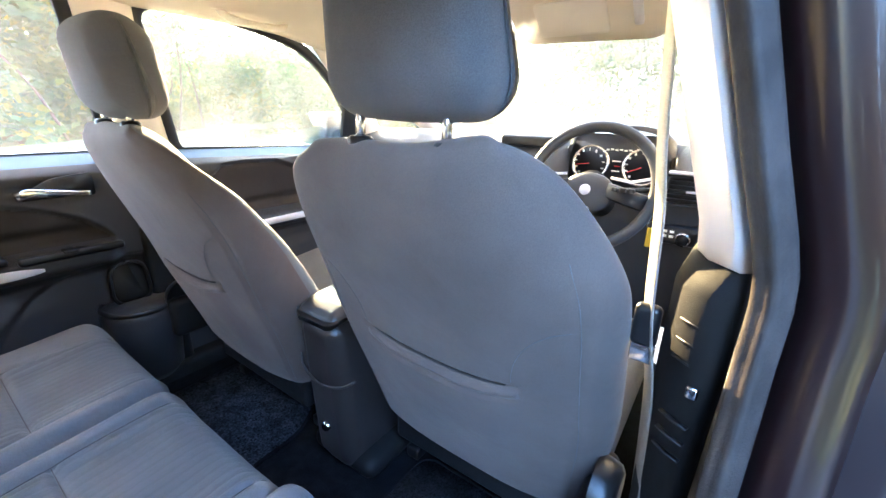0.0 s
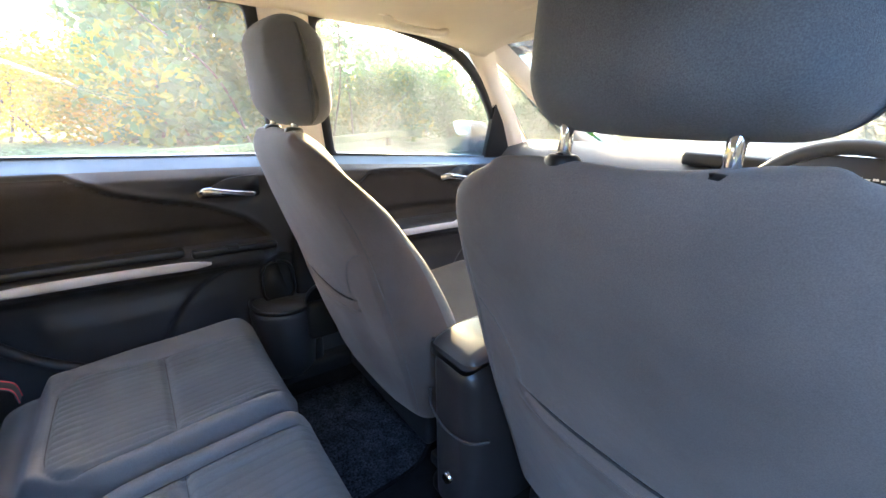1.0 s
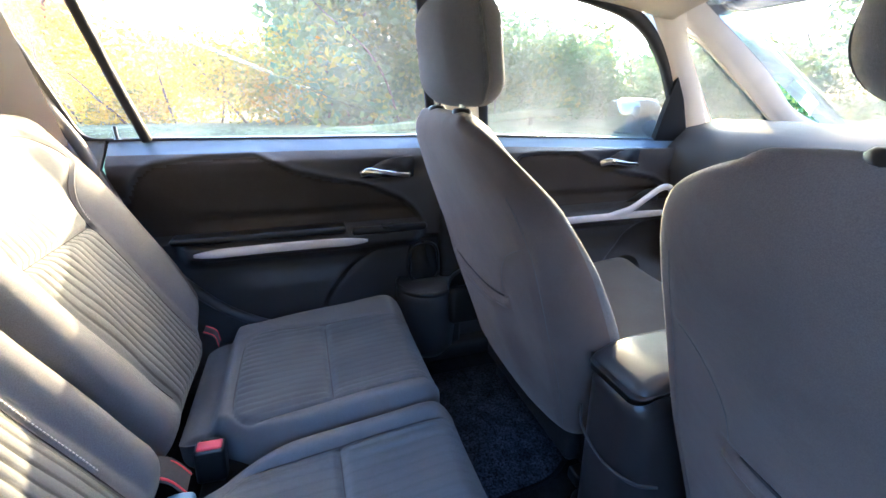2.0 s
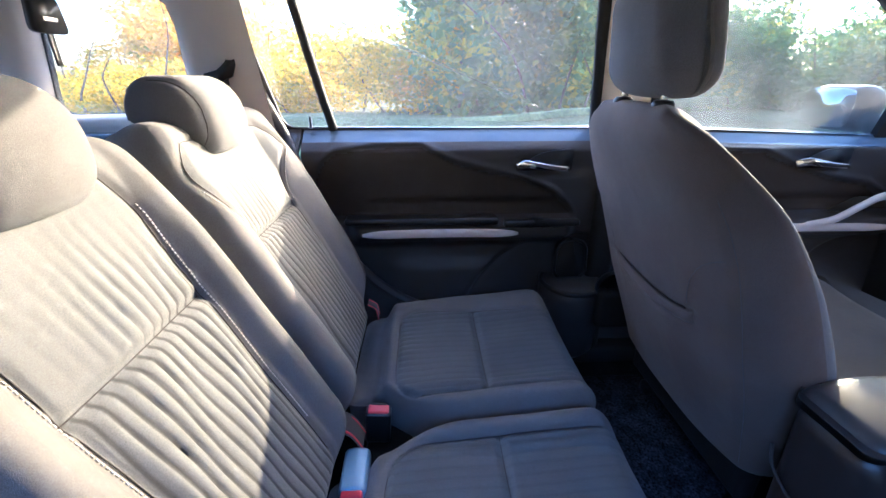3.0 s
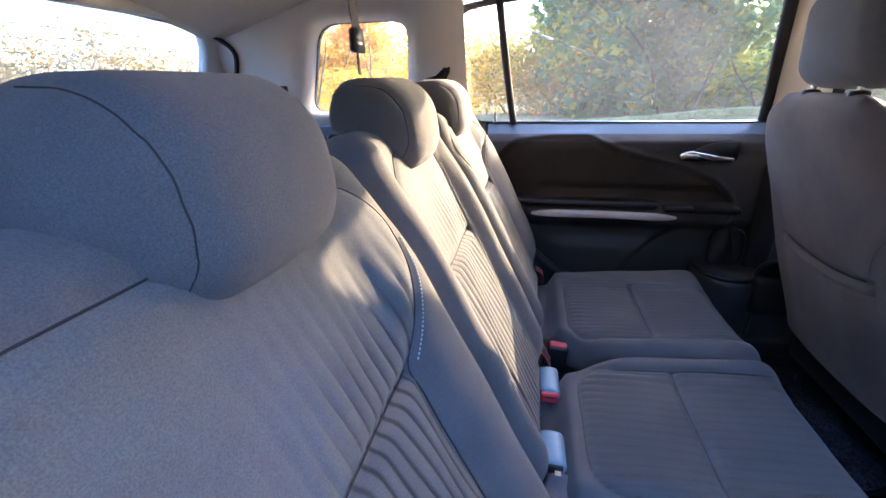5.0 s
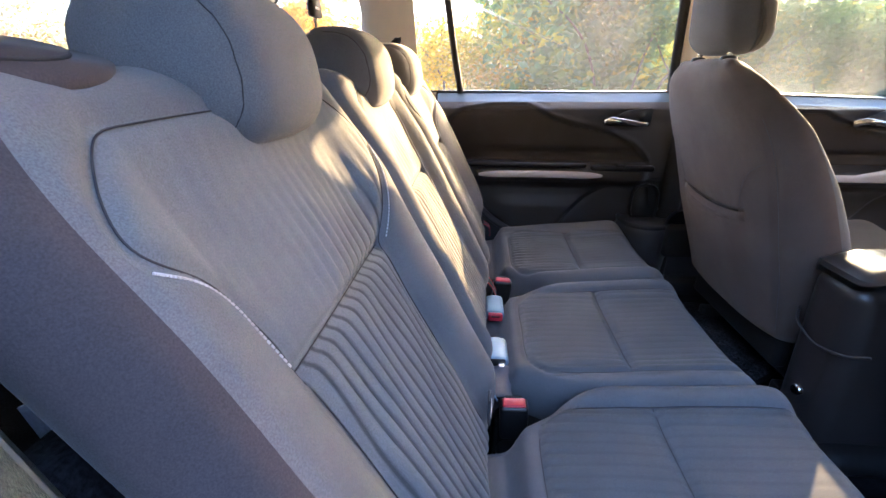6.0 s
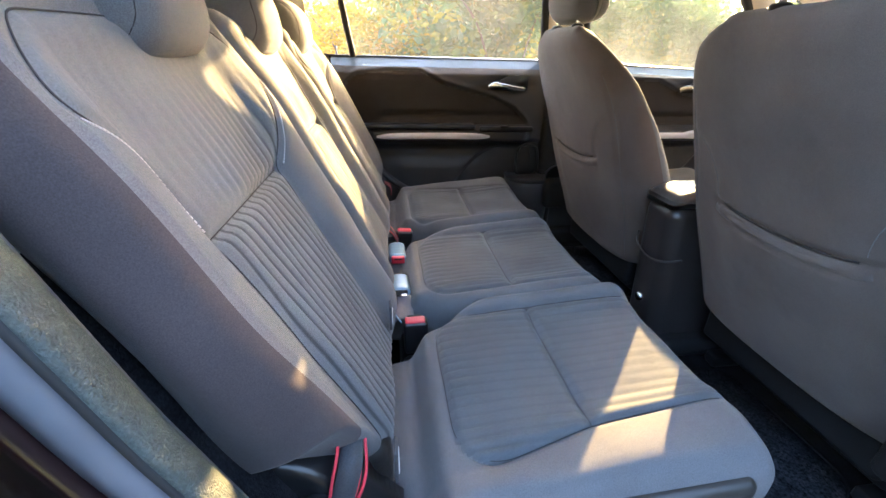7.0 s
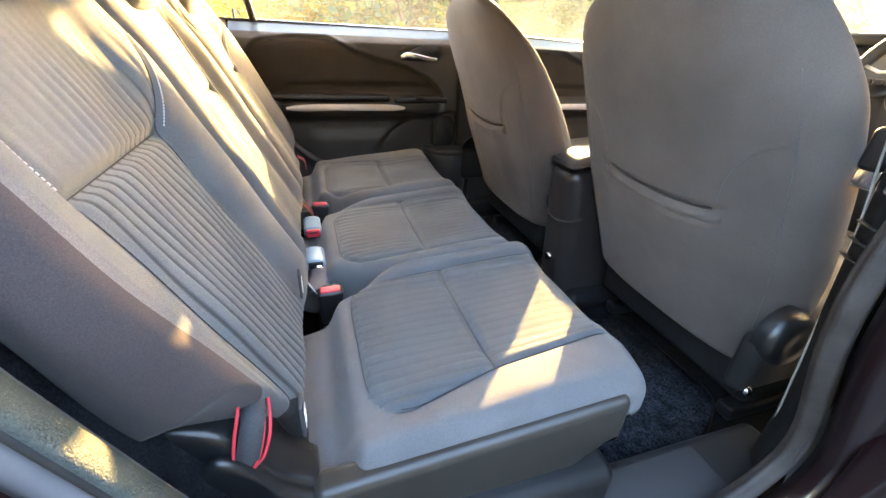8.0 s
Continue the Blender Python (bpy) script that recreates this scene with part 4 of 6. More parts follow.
def rear_cushion(xc, w, m, cut_out, cut_in, hw, ic):
    D, T, hw_in = 0.495, 0.13, hw
    V, F = pad(w, D, T, 0.042, steps=(0.0034, 0.006, 0.03), k=5)
    a, b, c = V[:, 0].copy(), V[:, 1] - 0.0445, V[:, 2].copy()
    top = smooth01(c / (T / 2))
    side = np.clip(a * m / (w / 2), -1, 1)
    cut = np.where(side < 0, cut_in, cut_out)
    a = a - m * side * np.abs(side) ** 0.5 * cut * smooth01((-0.06 - b) / 0.20)
    rr = 0.065
    if abs(xc) > 0.1:
        hw = np.where(a * m > 0, 0.122 + 0.038 * np.clip(-b / 0.16, 0, 1) - 0.016 * np.clip(b / 0.19, 0, 1), hw)
    qx, qy = np.abs(a - ic) - (hw - rr), -b - (0.190 - rr)
    edge = rr - np.hypot(np.maximum(qx, 0), np.maximum(qy, 0)) - np.minimum(np.maximum(qx, qy), 0)
    d, rear = edge, edge
    inside = edge > 0
    bol = np.clip(-(hw - np.abs(a - ic)) / (w / 2 - hw), 0, 1)
    lift = np.where(a * m > 0, 0.009, 0.016) * np.sin(np.pi * bol * 0.8) * smooth01((b + 0.28) / 0.1) - 0.008 * smooth01(edge / 0.05)
    ribs = 0.0028 * np.abs(np.sin(np.pi * (a - ic) / 0.019)) ** 0.7 * smooth01(edge / 0.012) * (1 - bell(b, 0.012)) * (0.16 + 0.84 * bell(edge - 0.02, 0.030))
    lift = lift + ribs * inside - 0.006 * bell(edge, 0.0045) * (b < 0.17) - 0.008 * bell(b, 0.006) * (d > 0)
    lift = lift + 0.010 * np.sin(np.pi * np.clip((b + 0.23) / 0.23, 0, 1)) * smooth01(d / 0.04)
    roll = -0.035 * smooth01((b - 0.12) / 0.12) ** 2 - 0.045 * smooth01((-0.205 - b) / 0.035)
    z = 0.715 + 0.10 * b + c - T / 2 + 0.085 * smooth01((b - 0.02) / 0.14) * np.clip(-c / (T / 2), 0, 1) + top * (lift + 0.0012 * np.sin(41 * a + 7) * np.sin(29 * b)) + roll * top
    P = np.stack([xc + a, b + (0.030 - 0.016 * smooth01((a - 0.12) / 0.09) if xc > 0.1 else 0.008) * smooth01((b - 0.02) / 0.16), z], -1)
    fd = np.array([[d[f].mean(), rear[f].mean(), top[f].mean()] for f in F])
    half = lambda q, sd: (0.122 + 0.038 * min(max(-q / 0.16, 0), 1) - 0.016 * min(max(q / 0.19, 0), 1)) if abs(xc) > 0.1 and sd > 0 else hw_in
    return P, F, (fd[:, 0] > 0) & (fd[:, 1] > 0) & (fd[:, 2] > 0.25), np.stack([a, b, top], -1), half


def rear_headrest(xc, w):
    h, dp = 0.130, 0.135
    V, F = pad(w, dp, h, 0.055, step=0.0045, k=8)
    x, y, z = V[:, 0].copy(), V[:, 1].copy(), V[:, 2].copy()
    low, fr = np.clip(-z / (h / 2), 0, 1), y / (dp / 2)
    z = z + low * (0.112 * np.clip(-fr, 0, 1) ** 0.8 - 0.006 * np.clip(fr, 0, 1))
    x = x * (1 - 0.12 * low * np.clip(fr + 0.3, 0, 1)) * (1 - 0.05 * np.clip(z / (h / 2), 0, 1))
    y = y - 0.022 * (x / (w / 2)) ** 2 * (fr > -0.5)
    groove = 0.0026 * (bell(x - 0.076, 0.0034) + bell(x + 0.076, 0.0034)) * np.clip(1.2 * fr + 0.6, 0, 1) * np.clip(2.5 + 3 * z / h, 0, 1)
    k = 1 - groove / 0.07
    return np.stack([xc + x, -0.528 + y * k - 0.15 * z, 1.221 + z * k], -1), F


REAR_SEATS = [(0.4575, 0.478, 0.004, 0.118, 0.180, 1, 0.017, 0.024, "outer rear seat beside the open door"),
              (0.022, 0.395, -0.002, 0.112, 0.117, 1, 0.022, 0.022, "narrow middle rear seat"),
              (-0.412, 0.468, 0.006, 0.112, 0.178, -1, 0.030, 0.024, "outer rear seat by the closed door")]
for xc, w, ic, hl, hu, m, bo, bi, word in REAR_SEATS:
    st = thing("rear_seat", f"charcoal cloth {word}, ribbed panels", "car seat", (xc, -0.1, 0.42), "row of rear seats")
    ribbed = rib_mat("ribbed seat back fabric with groove shade", RIBCOLOUR, (xc, ic), 0.0170, 1, 0.66, m)
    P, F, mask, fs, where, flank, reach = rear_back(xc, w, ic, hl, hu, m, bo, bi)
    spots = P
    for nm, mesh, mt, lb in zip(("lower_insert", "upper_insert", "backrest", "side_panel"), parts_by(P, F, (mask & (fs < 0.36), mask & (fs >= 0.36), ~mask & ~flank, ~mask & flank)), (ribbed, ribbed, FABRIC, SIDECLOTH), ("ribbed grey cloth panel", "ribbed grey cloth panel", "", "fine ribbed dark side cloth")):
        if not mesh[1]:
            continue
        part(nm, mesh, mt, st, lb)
    mid = abs(xc) < 0.1
    cx = xc + (-0.0245 if xc > 0.1 else 0.006)
    ribbed = rib_mat("ribbed cushion fabric with groove shade", CUSHIONCOLOUR, (cx, 0.0), 0.019, 0, 0.10)
    P, F, mask, lie, half = rear_cushion(cx, 0.40 if mid else 0.445, m, 0.06 if mid else 0.0, 0.06 if mid else 0.10, 0.150 if mid else 0.168, 0.0)
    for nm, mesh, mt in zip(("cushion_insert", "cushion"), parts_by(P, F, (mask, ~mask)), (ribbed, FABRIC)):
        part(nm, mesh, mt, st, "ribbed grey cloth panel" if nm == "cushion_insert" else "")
    flat_v = np.flatnonzero(lie[:, 2] > 0.75)
    corner = [q * math.pi / 16 for q in range(9)]
    out_c, in_c = half(-0.16, 1) - 0.065, half(-0.16, -1) - 0.065
    line = [(m * half(q, 1), q) for q in np.linspace(0.19, -0.125, 60)]
    line += [(m * (out_c + 0.065 * math.cos(q)), -0.125 - 0.065 * math.sin(q)) for q in corner[1:]]
    line += [(q, -0.190) for q in np.linspace(m * out_c, -m * in_c, 40)[1:-1]]
    line += [(-m * (in_c + 0.065 * math.cos(q)), -0.125 - 0.065 * math.sin(q)) for q in corner[::-1]]
    line += [(-m * half(q, -1), q) for q in np.linspace(-0.125, 0.17, 56)[1:]]
    cross = [(q, 0.0) for q in np.linspace(-m * half(0, -1), m * half(0, 1), 60)]
    for run in (line, cross):
        spot = []
        for qa, qb in run:
            gap = np.hypot(lie[flat_v, 0] - qa, lie[flat_v, 1] - qb)
            near = np.argpartition(gap, 7)[:7]
            wt = 1 / (gap[near] + 0.0015)
            spot.append((P[flat_v[near]] * wt[:, None]).sum(axis=0) / wt.sum())
        spot = np.array(spot)
        for _ in range(2):
            spot[2:-2] = (spot[:-4] + spot[1:-3] + spot[2:-2] + spot[3:-1] + spot[4:]) / 5
        part("seam", sweep(spot + np.array((0, 0, 0.0002)), disc_profile(0.0007, 6)), SEAMTHREAD, st, "dark sewn seam")
    hx = 0.011 if mid else (0.408 if m > 0 else -0.392)
    hr = part("headrest", rear_headrest(hx, 0.208 if mid else 0.216), FABRIC, st, "comma shaped cloth head restraint")
    HV = rear_headrest(hx, 0.208 if mid else 0.216)[0] - np.array((hx, -0.528, 1.221))
    for sx in (-0.076, 0.076):
        strip_v = HV[np.abs(HV[:, 0] - sx) < 0.0035]
        angle_v = np.degrees(np.arctan2(strip_v[:, 2], strip_v[:, 1]))
        seam_pts = [strip_v[np.abs(angle_v - q) < 5].mean(axis=0) for q in range(115, -66, -5) if (np.abs(angle_v - q) < 5).any()]
        seam_pts = np.array(seam_pts)
        seam_pts[1:-1] = (seam_pts[:-2] + seam_pts[1:-1] + seam_pts[2:]) / 3
        part("seam", sweep(seam_pts * 1.002 + np.array((hx, -0.528, 1.221)), disc_profile(0.0006, 6), up=(1, 0, 0)), SEAMTHREAD, hr, "dark sewn seam")
    for dx in (-0.06, 0.06):
        part("post", tube([(hx + dx, -0.555, 1.16), (hx + dx, -0.54, 1.22)], 0.006, 8, 0), SATIN, hr)
    part("guide", box(hx - 0.085, hx + 0.085, -0.60, -0.51, 1.198, 1.213, 0.007, 2), SATIN, st, "black plastic head restraint guide")
    if xc > 0.1:
        round_trip = np.linspace(0, 2 * math.pi, 41)[:-1]
        tilt = lambda y: 1.2175 - 0.25 * (y + 0.515)
        oval = [(0.592 + 0.064 * math.cos(t), -0.550 + 0.040 * math.sin(t)) for t in round_trip]
        part("release_surround", slab([(x, y, tilt(y)) for x, y in oval], (0, 0, -0.012)), SIDECLOTH, st, "dark oval cloth surround")
        oval = [(0.598 + 0.054 * math.cos(t), -0.559 + 0.029 * math.sin(t)) for t in round_trip]
        part("release_plate", slab([(x, y, tilt(y) + 0.003) for x, y in oval], (0, 0, -0.010)), SIDECLOTH, st, "dark oval release plate on the seat top")
        part("release_rim", sweep([np.array((x, y, tilt(y) + 0.0008)) for x, y in oval], disc_profile(0.0014, 6), closed=True), SEAMTHREAD, st)
    # sewn seam round the ribbed panel
    up_s = np.linspace(0.05, 0.545, 110)
    outer = [(ic + m * reach(q), q) for q in up_s]
    inner = [(ic - m * reach(q, -1), q) for q in up_s[::-1]]
    over = [(q, 0.548) for q in np.linspace(outer[-1][0], inner[0][0], 60)[1:-1]]
    across = [(q, 0.36) for q in np.linspace(ic - m * reach(0.36, -1), ic + m * reach(0.36), 50)]
    usable = np.flatnonzero(where[:, 2] > 0.8)
    for line in (outer + over + inner, across):
        spot = []
        for qa, qs in line:
            gap = np.hypot(where[usable, 0] - qa, where[usable, 1] - qs)
            near = np.argpartition(gap, 7)[:7]
            wt = 1 / (gap[near] + 0.0015)
            spot.append((spots[usable[near]] * wt[:, None]).sum(axis=0) / wt.sum())
        spot = np.array(spot)
        for _ in range(2):
            spot[2:-2] = (spot[:-4] + spot[1:-3] + spot[2:-2] + spot[3:-1] + spot[4:]) / 5
        part("seam", sweep(spot + np.array((0, 0.0004, 0.0004)), disc_profile(0.0007, 6), up=(0, 1, 0.5)), SEAMTHREAD, st, "dark sewn seam")
    for side in (1, -1):
        dots = []
        for sv in np.linspace(0.365, 0.474, 34) if not mid else np.linspace(0.12, 0.50, 70):
            if side > 0 and not mid:
                sv = 0.36 + 0.116 * math.sin(0.5 * math.pi * (sv - 0.355) / 0.125)
            gap = np.hypot(where[:, 0] - ic - side * m * (reach(sv, side) + 0.006), where[:, 1] - sv + 0.004) + (where[:, 2] < 0.8)
            near = np.argpartition(gap, 9)[:9]
            wt = 1 / (gap[near] + 0.002) ** 2
            dots.append((spots[near] * wt[:, None]).sum(axis=0) / wt.sum() + np.array((0, 0.0008, 0.0006)))
        dots = np.array(dots)
        for _ in range(8):
            dots[1:-1] = (dots[:-2] + dots[1:-1] + dots[2:]) / 3
        dashes = [sweep([p, p + 0.62 * (q - p)], disc_profile(0.0009, 6), up=(0, 1, 0.5)) for p, q in zip(dots, dots[1:])]
        part("stitching", join(*dashes), STITCH, st, "pale seam stitching")
    part("seat_base", box(xc - w / 2 + 0.02, xc + w / 2 - 0.004, -0.25, 0.15, 0.42, 0.60, 0.02, 3), PLASTIC, st, "black plastic seat base")
    if xc > 0.1:
        V, F = box(0.622, 0.664, -0.270, 0.165, 0.575, 0.700, 0.014, 4, 0.03)
        V[:, 2] += 0.08 * V[:, 1]
        V[:, 2] = np.where(V[:, 2] < 0.63, V[:, 2] + 0.04 * smooth01((V[:, 1] - 0.06) / 0.09), V[:, 2])
        part("side_cover", (V, F), SIDE, st, "black plastic seat side cover")


def front_seat(xc, dy, label, rise=0.0, width=0.580, round_top=0.62, power=3.0, head=0.275, low_side=0.0):
    st = thing("front_seat", label, "car seat", (xc, 0.6 + dy, 0.42), "pair of front seats")
    W, T, S, A = width, 0.105, 0.722, math.atan(0.37)
    V, F = pad(W, T, S, 0.06, steps=(0.007, 0.03, 0.006), k=6)
    a, n, s = V[:, 0].copy(), V[:, 1].copy(), V[:, 2] + S / 2
    g = np.sqrt(np.clip(1 - round_top * np.clip((s - 0.45) / 0.262, 0, 1) ** power, 0.05, 1)) * (0.90 + 0.10 * smooth01(s / 0.3))
    back = smooth01(-n / (T / 2))
    u = a / (W / 2)
    a = a * g
    thin = 1 - 0.38 * smooth01((s - 0.3) / 0.45)
    ahead = np.clip(n / T + 0.5, 0, 1)
    a = a * (1 - (0.11 if xc > 0 else 0.06) * ahead)
    flank = smooth01((np.abs(u) - 0.55) / 0.35)

    def wrap(av, sv):
        """How far the cover stands forward of its middle line."""
        w = np.where(av > 0, 0.056, 0.040) * np.abs(av / 0.285) ** 3.2
        return w + 0.002 * np.sin(14 * av + 9 * sv) * np.sin(11 * sv + 3)

    deep = 1 + flank * (low_side * smooth01((0.52 - s) / 0.35) - 0.35 * smooth01((s - 0.55) / 0.12))
    n2 = (n + T / 2) * thin * deep + wrap(a, s) * (1 - 0.6 * ahead) + 0.03 * ahead * np.abs(u) ** 3 * smooth01((0.60 - s) / 0.2)
    lip = 0.372 - 0.016 * (1 - (np.clip(a, -0.16, 0.16) / 0.16) ** 2)
    n2 = n2 - back * 0.010 * smooth01((lip - s) / 0.008) * smooth01((s - 0.02) / 0.25) * smooth01((0.166 - np.abs(a)) / 0.09)
    n2 = n2 + back * 0.004 * bell(s - lip + 0.018, 0.006) * smooth01((0.160 - np.abs(a)) / 0.02) + back * 0.006 * bell(s - lip - 0.006, 0.006) * smooth01((0.165 - np.abs(a)) / 0.02)
    rim_a = 0.236 * np.minimum(g, 1.0)
    n2 = n2 + back * 0.0040 * bell(np.abs(a) - rim_a, 0.005) * smooth01((0.60 - s) / 0.06) * smooth01((s - 0.05) / 0.05)
    panel = np.hypot((np.clip(np.abs(a), 0.145, 0.236) - 0.236) / 0.091, (s - 0.385) / 0.12)
    n2 = n2 + back * 0.0025 * smooth01((1.04 - panel) / 0.08) * smooth01((s - 0.30) / 0.08) * (np.abs(a) < 0.236) * (np.abs(a) > 0.147)
    y0, z0 = 0.553 + dy, 0.556
    P = np.stack([xc + a, y0 - s * math.sin(A) + n2 * math.cos(A), z0 + s * math.cos(A) + n2 * math.sin(A)], -1)
    if xc > 0:
        # the driver's seat has a fuller outer shoulder
        out_a = np.clip(P[:, 0] - xc, 0, 1)
        out_u, high = out_a / 0.29, smooth01((P[:, 2] - 1.08) / 0.12)
        P = P + np.stack([-0.0956 * out_a * high, 0.0164 * high * out_u - 0.0113 * out_u ** 3, 0.0222 * high * np.exp(-((out_u - 0.62) / 0.35) ** 2) * smooth01(out_u / 0.12)], -1)
    fb = np.array([[back[f].mean(), (lip - s)[f].mean(), np.abs(a[f]).mean(), s[f].mean()] for f in F])
    pk = (fb[:, 0] > 0.5) & (fb[:, 1] > 0) & (fb[:, 2] < 0.155) & (fb[:, 3] > 0.05)
    rear = (fb[:, 0] > 0.02) & ~pk
    for nm, mesh, mt, lb in zip(("pocket", "back_cover", "backrest"), parts_by(P, F, (pk, rear, ~(pk | rear))), (COVER, COVER, FABRIC), ("stretch cloth map pocket", "", "")):
        part(nm, mesh, mt, st, lb)
    hem = []
    for av in np.linspace(-0.152, 0.152, 17):
        sv = 0.372 - 0.016 * (1 - (av / 0.16) ** 2) - 0.004
        nv = float(wrap(np.array(av), np.array(sv))) - 0.010 * (1 - (av / 0.17) ** 6)
        hem.append((xc + av, y0 - sv * math.sin(A) + nv * math.cos(A), z0 + sv * math.cos(A) + nv * math.sin(A)))
    low = np.array((0, math.sin(A), -math.cos(A)))
    part("pocket_hem", sweep([np.array(q) + 0.008 * low for q in hem], [(0.0105 * math.cos(v), 0.0150 * math.sin(v)) for v in np.linspace(0, 2 * math.pi, 13)[:-1]], up=tuple(-low)), COVER, st, "elastic pocket hem")
    # dark tube that draws the shade in the pocket's opening
    part("pocket_shade", sweep([(x, y - 0.0050, z + 0.0085) for x, y, z in hem[1:-1]], disc_profile(0.0022, 6)), SEAMTHREAD, st, "dark line for the shade in the map pocket's gap")
    part("pocket_seam", sweep([np.array(q) + 0.026 * low + np.array((0, -0.0045, 0)) for q in hem[1:-1]], disc_profile(0.0012, 6)), SEAMTHREAD, st, "dark sewn seam")

    def on_back(av, sv, out=0.0):
        gap = np.hypot(a[rear_v] - av, s[rear_v] - sv)
        near = np.argpartition(gap, 6)[:6]
        wt = 1 / (gap[near] + 0.002)
        return (P[rear_v[near]] * wt[:, None]).sum(axis=0) / wt.sum() + np.array((0, -out, 0))

    rear_v = np.flatnonzero(back > 0.6)
    for sgn in (-1, 1):
        edge_line = [on_back(sgn * 0.236 * min(1.0, float(np.sqrt(max(0.05, 1 - round_top * max(0, (q - 0.45) / 0.262) ** power)))) * (0.90 + 0.10 * float(smooth01(q / 0.3))), q, 0.0004) for q in np.linspace(0.06, 0.60, 60)]
        arc = [on_back(sgn * (0.236 - 0.091 * math.cos(v)), 0.385 + 0.12 * math.sin(v), 0.0004) for v in np.linspace(0.05, 1.45, 30)]
        for run in (edge_line, arc):
            run = np.array(run)
            for _ in range(3):
                run[1:-1] = (run[:-2] + run[1:-1] + run[2:]) / 3
            part("seam", sweep(run, disc_profile(0.0006, 6), up=(1, 0, 0.2)), FABRIC, st, "dark sewn seam")
    # head restraint
    V, F = pad(head, 0.115, 0.185, 0.050, step=0.015, k=6)
    x, y, z = V[:, 0].copy(), V[:, 1].copy(), V[:, 2].copy()
    t = np.clip((z + 0.09) / 0.18, 0, 1)
    x = x * (1.0 - 0.22 * t ** 1.3)
    y = y + 0.02 * np.abs(x / 0.13) ** 2.2 * (y < 0) - 0.012 * np.abs(x / 0.13) ** 2 * (y > 0) - 0.10 * z
    x = x * (1 - 0.015 * bell(np.abs(x) - 0.085, 0.004) * (y < 0))
    z = z + 0.006 * (x / 0.13) ** 2 * (z < 0)
    hr = part("headrest", (np.stack([xc + 0.008 + x, 0.350 + dy + y, 1.343 + rise + z], -1), F), FABRIC, st, "cloth head restraint on two posts")
    for dx in (-0.07, 0.07):
        part("post", tube([(xc + dx, 0.340 + dy, 1.225), (xc + dx, 0.342 + dy, 1.285 + rise)], 0.0065, 10, 0), CHROME, hr, "metal head restraint post")
        part("post_guide", lathe([(0.007, 0.006), (0.013, 0.006), (0.017, 0.002), (0.018, -0.008)], (xc + dx, 0.340 + dy, 1.243), n=16), SATIN, st, "black plastic post guide")
    # cushion and base
    V, F = pad(0.52, 0.50, 0.17, 0.06, step=0.03, k=4)
    V = V + np.array((xc, 0.83 + dy, 0.655))
    V[:, 2] += 0.09 * (V[:, 1] - 0.83 - dy) + 0.03 * np.abs((V[:, 0] - xc) / 0.26) ** 3
    part("cushion", (V, F), FABRIC, st)
    part("seat_base", box(xc - 0.22, xc + 0.22, 0.62 + dy, 1.0, 0.44, 0.60, 0.03, 3), PLASTIC, st, "black plastic seat base")
    for dx in (-0.20, 0.20):
        part("rail", box(xc + dx - 0.02, xc + dx + 0.02, 0.60 + dy, 1.05, 0.405, 0.44, 0.008), SATIN, st, "black steel seat rail")
    part("lower_apron", box(xc - 0.22, xc + 0.22, 0.56 + dy, 0.60 + dy, 0.50, 0.60, 0.015, 3), PLASTIC, st)
    for sgn in ((1,) if xc > 0 else (-1,)):
        c = (xc + sgn * 0.274, 0.500 + dy, 0.720)
        part("recliner_cover", lathe([(0, 0.022), (0.020, 0.024), (0.040, 0.026), (0.050, 0.020), (0.054, 0.006), (0.056, -0.012)], c, (sgn, 0, 0), 24), SATIN, st, "round black recliner cover")
        part("hinge_cover", box(*sorted((c[0] - sgn * 0.03, c[0] + sgn * 0.012)), c[1] - 0.055, c[1] + 0.10, 0.60, 0.725, 0.02, 3), PLASTIC, st, "black plastic hinge cover")
        part("bracket_bolt", lathe([(0, 0.006), (0.006, 0.006), (0.008, 0.0)], (c[0] + sgn * 0.012, c[1] - 0.035, 0.612), (sgn, 0, 0), 12), CHROME, st, "small bright bolt")
    return st


front_seat(0.346, 0.0, "charcoal cloth driver's seat with map pocket behind", 0.018, power=3.8)
front_seat(-0.345, -0.078, "charcoal cloth front passenger seat with map pocket behind", width=0.570, round_top=0.74, head=0.262, low_side=0.30)

# third row seat behind, folded up low
for xc in (-0.29, 0.38):
    st = thing("third_row_seat", "grey cloth third row seat with low headrest", "car seat", (xc, -1.05, 0.78), "third row seats")
    V, F = pad(0.42, 0.12, 0.36, 0.05, step=0.03, k=4)
    V = V + np.array((xc, -1.12, 0.95))
    V[:, 1] -= 0.35 * (V[:, 2] - 0.95)
    part("backrest", (V, F), FABRIC, st)
    V, F = pad(0.27, 0.13, 0.11, 0.05, step=0.03, k=5)
    V = V + np.array((xc, -1.17, 1.165))
    V[:, 1] -= 0.5 * (V[:, 2] - 1.165)
    part("headrest", (V, F), FABRIC, st)


# ---- between the front seats ----
con = thing("centre_console", "black plastic centre console with armrest lid", "console", (0.01, 0.6, 0.42))


def con_shape(V):
    t = np.clip((V[:, 2] - 0.42) / 0.40, 0, 1)
    V[:, 0] = 0.012 + (V[:, 0] - 0.012) * (1.12 - 0.14 * t)
    V[:, 1] += np.where(V[:, 1] < 0.7, -0.012 + 0.03 * (1 - t) + 0.012 * ((V[:, 0] - 0.012) / 0.09) ** 2, 0)
    return V


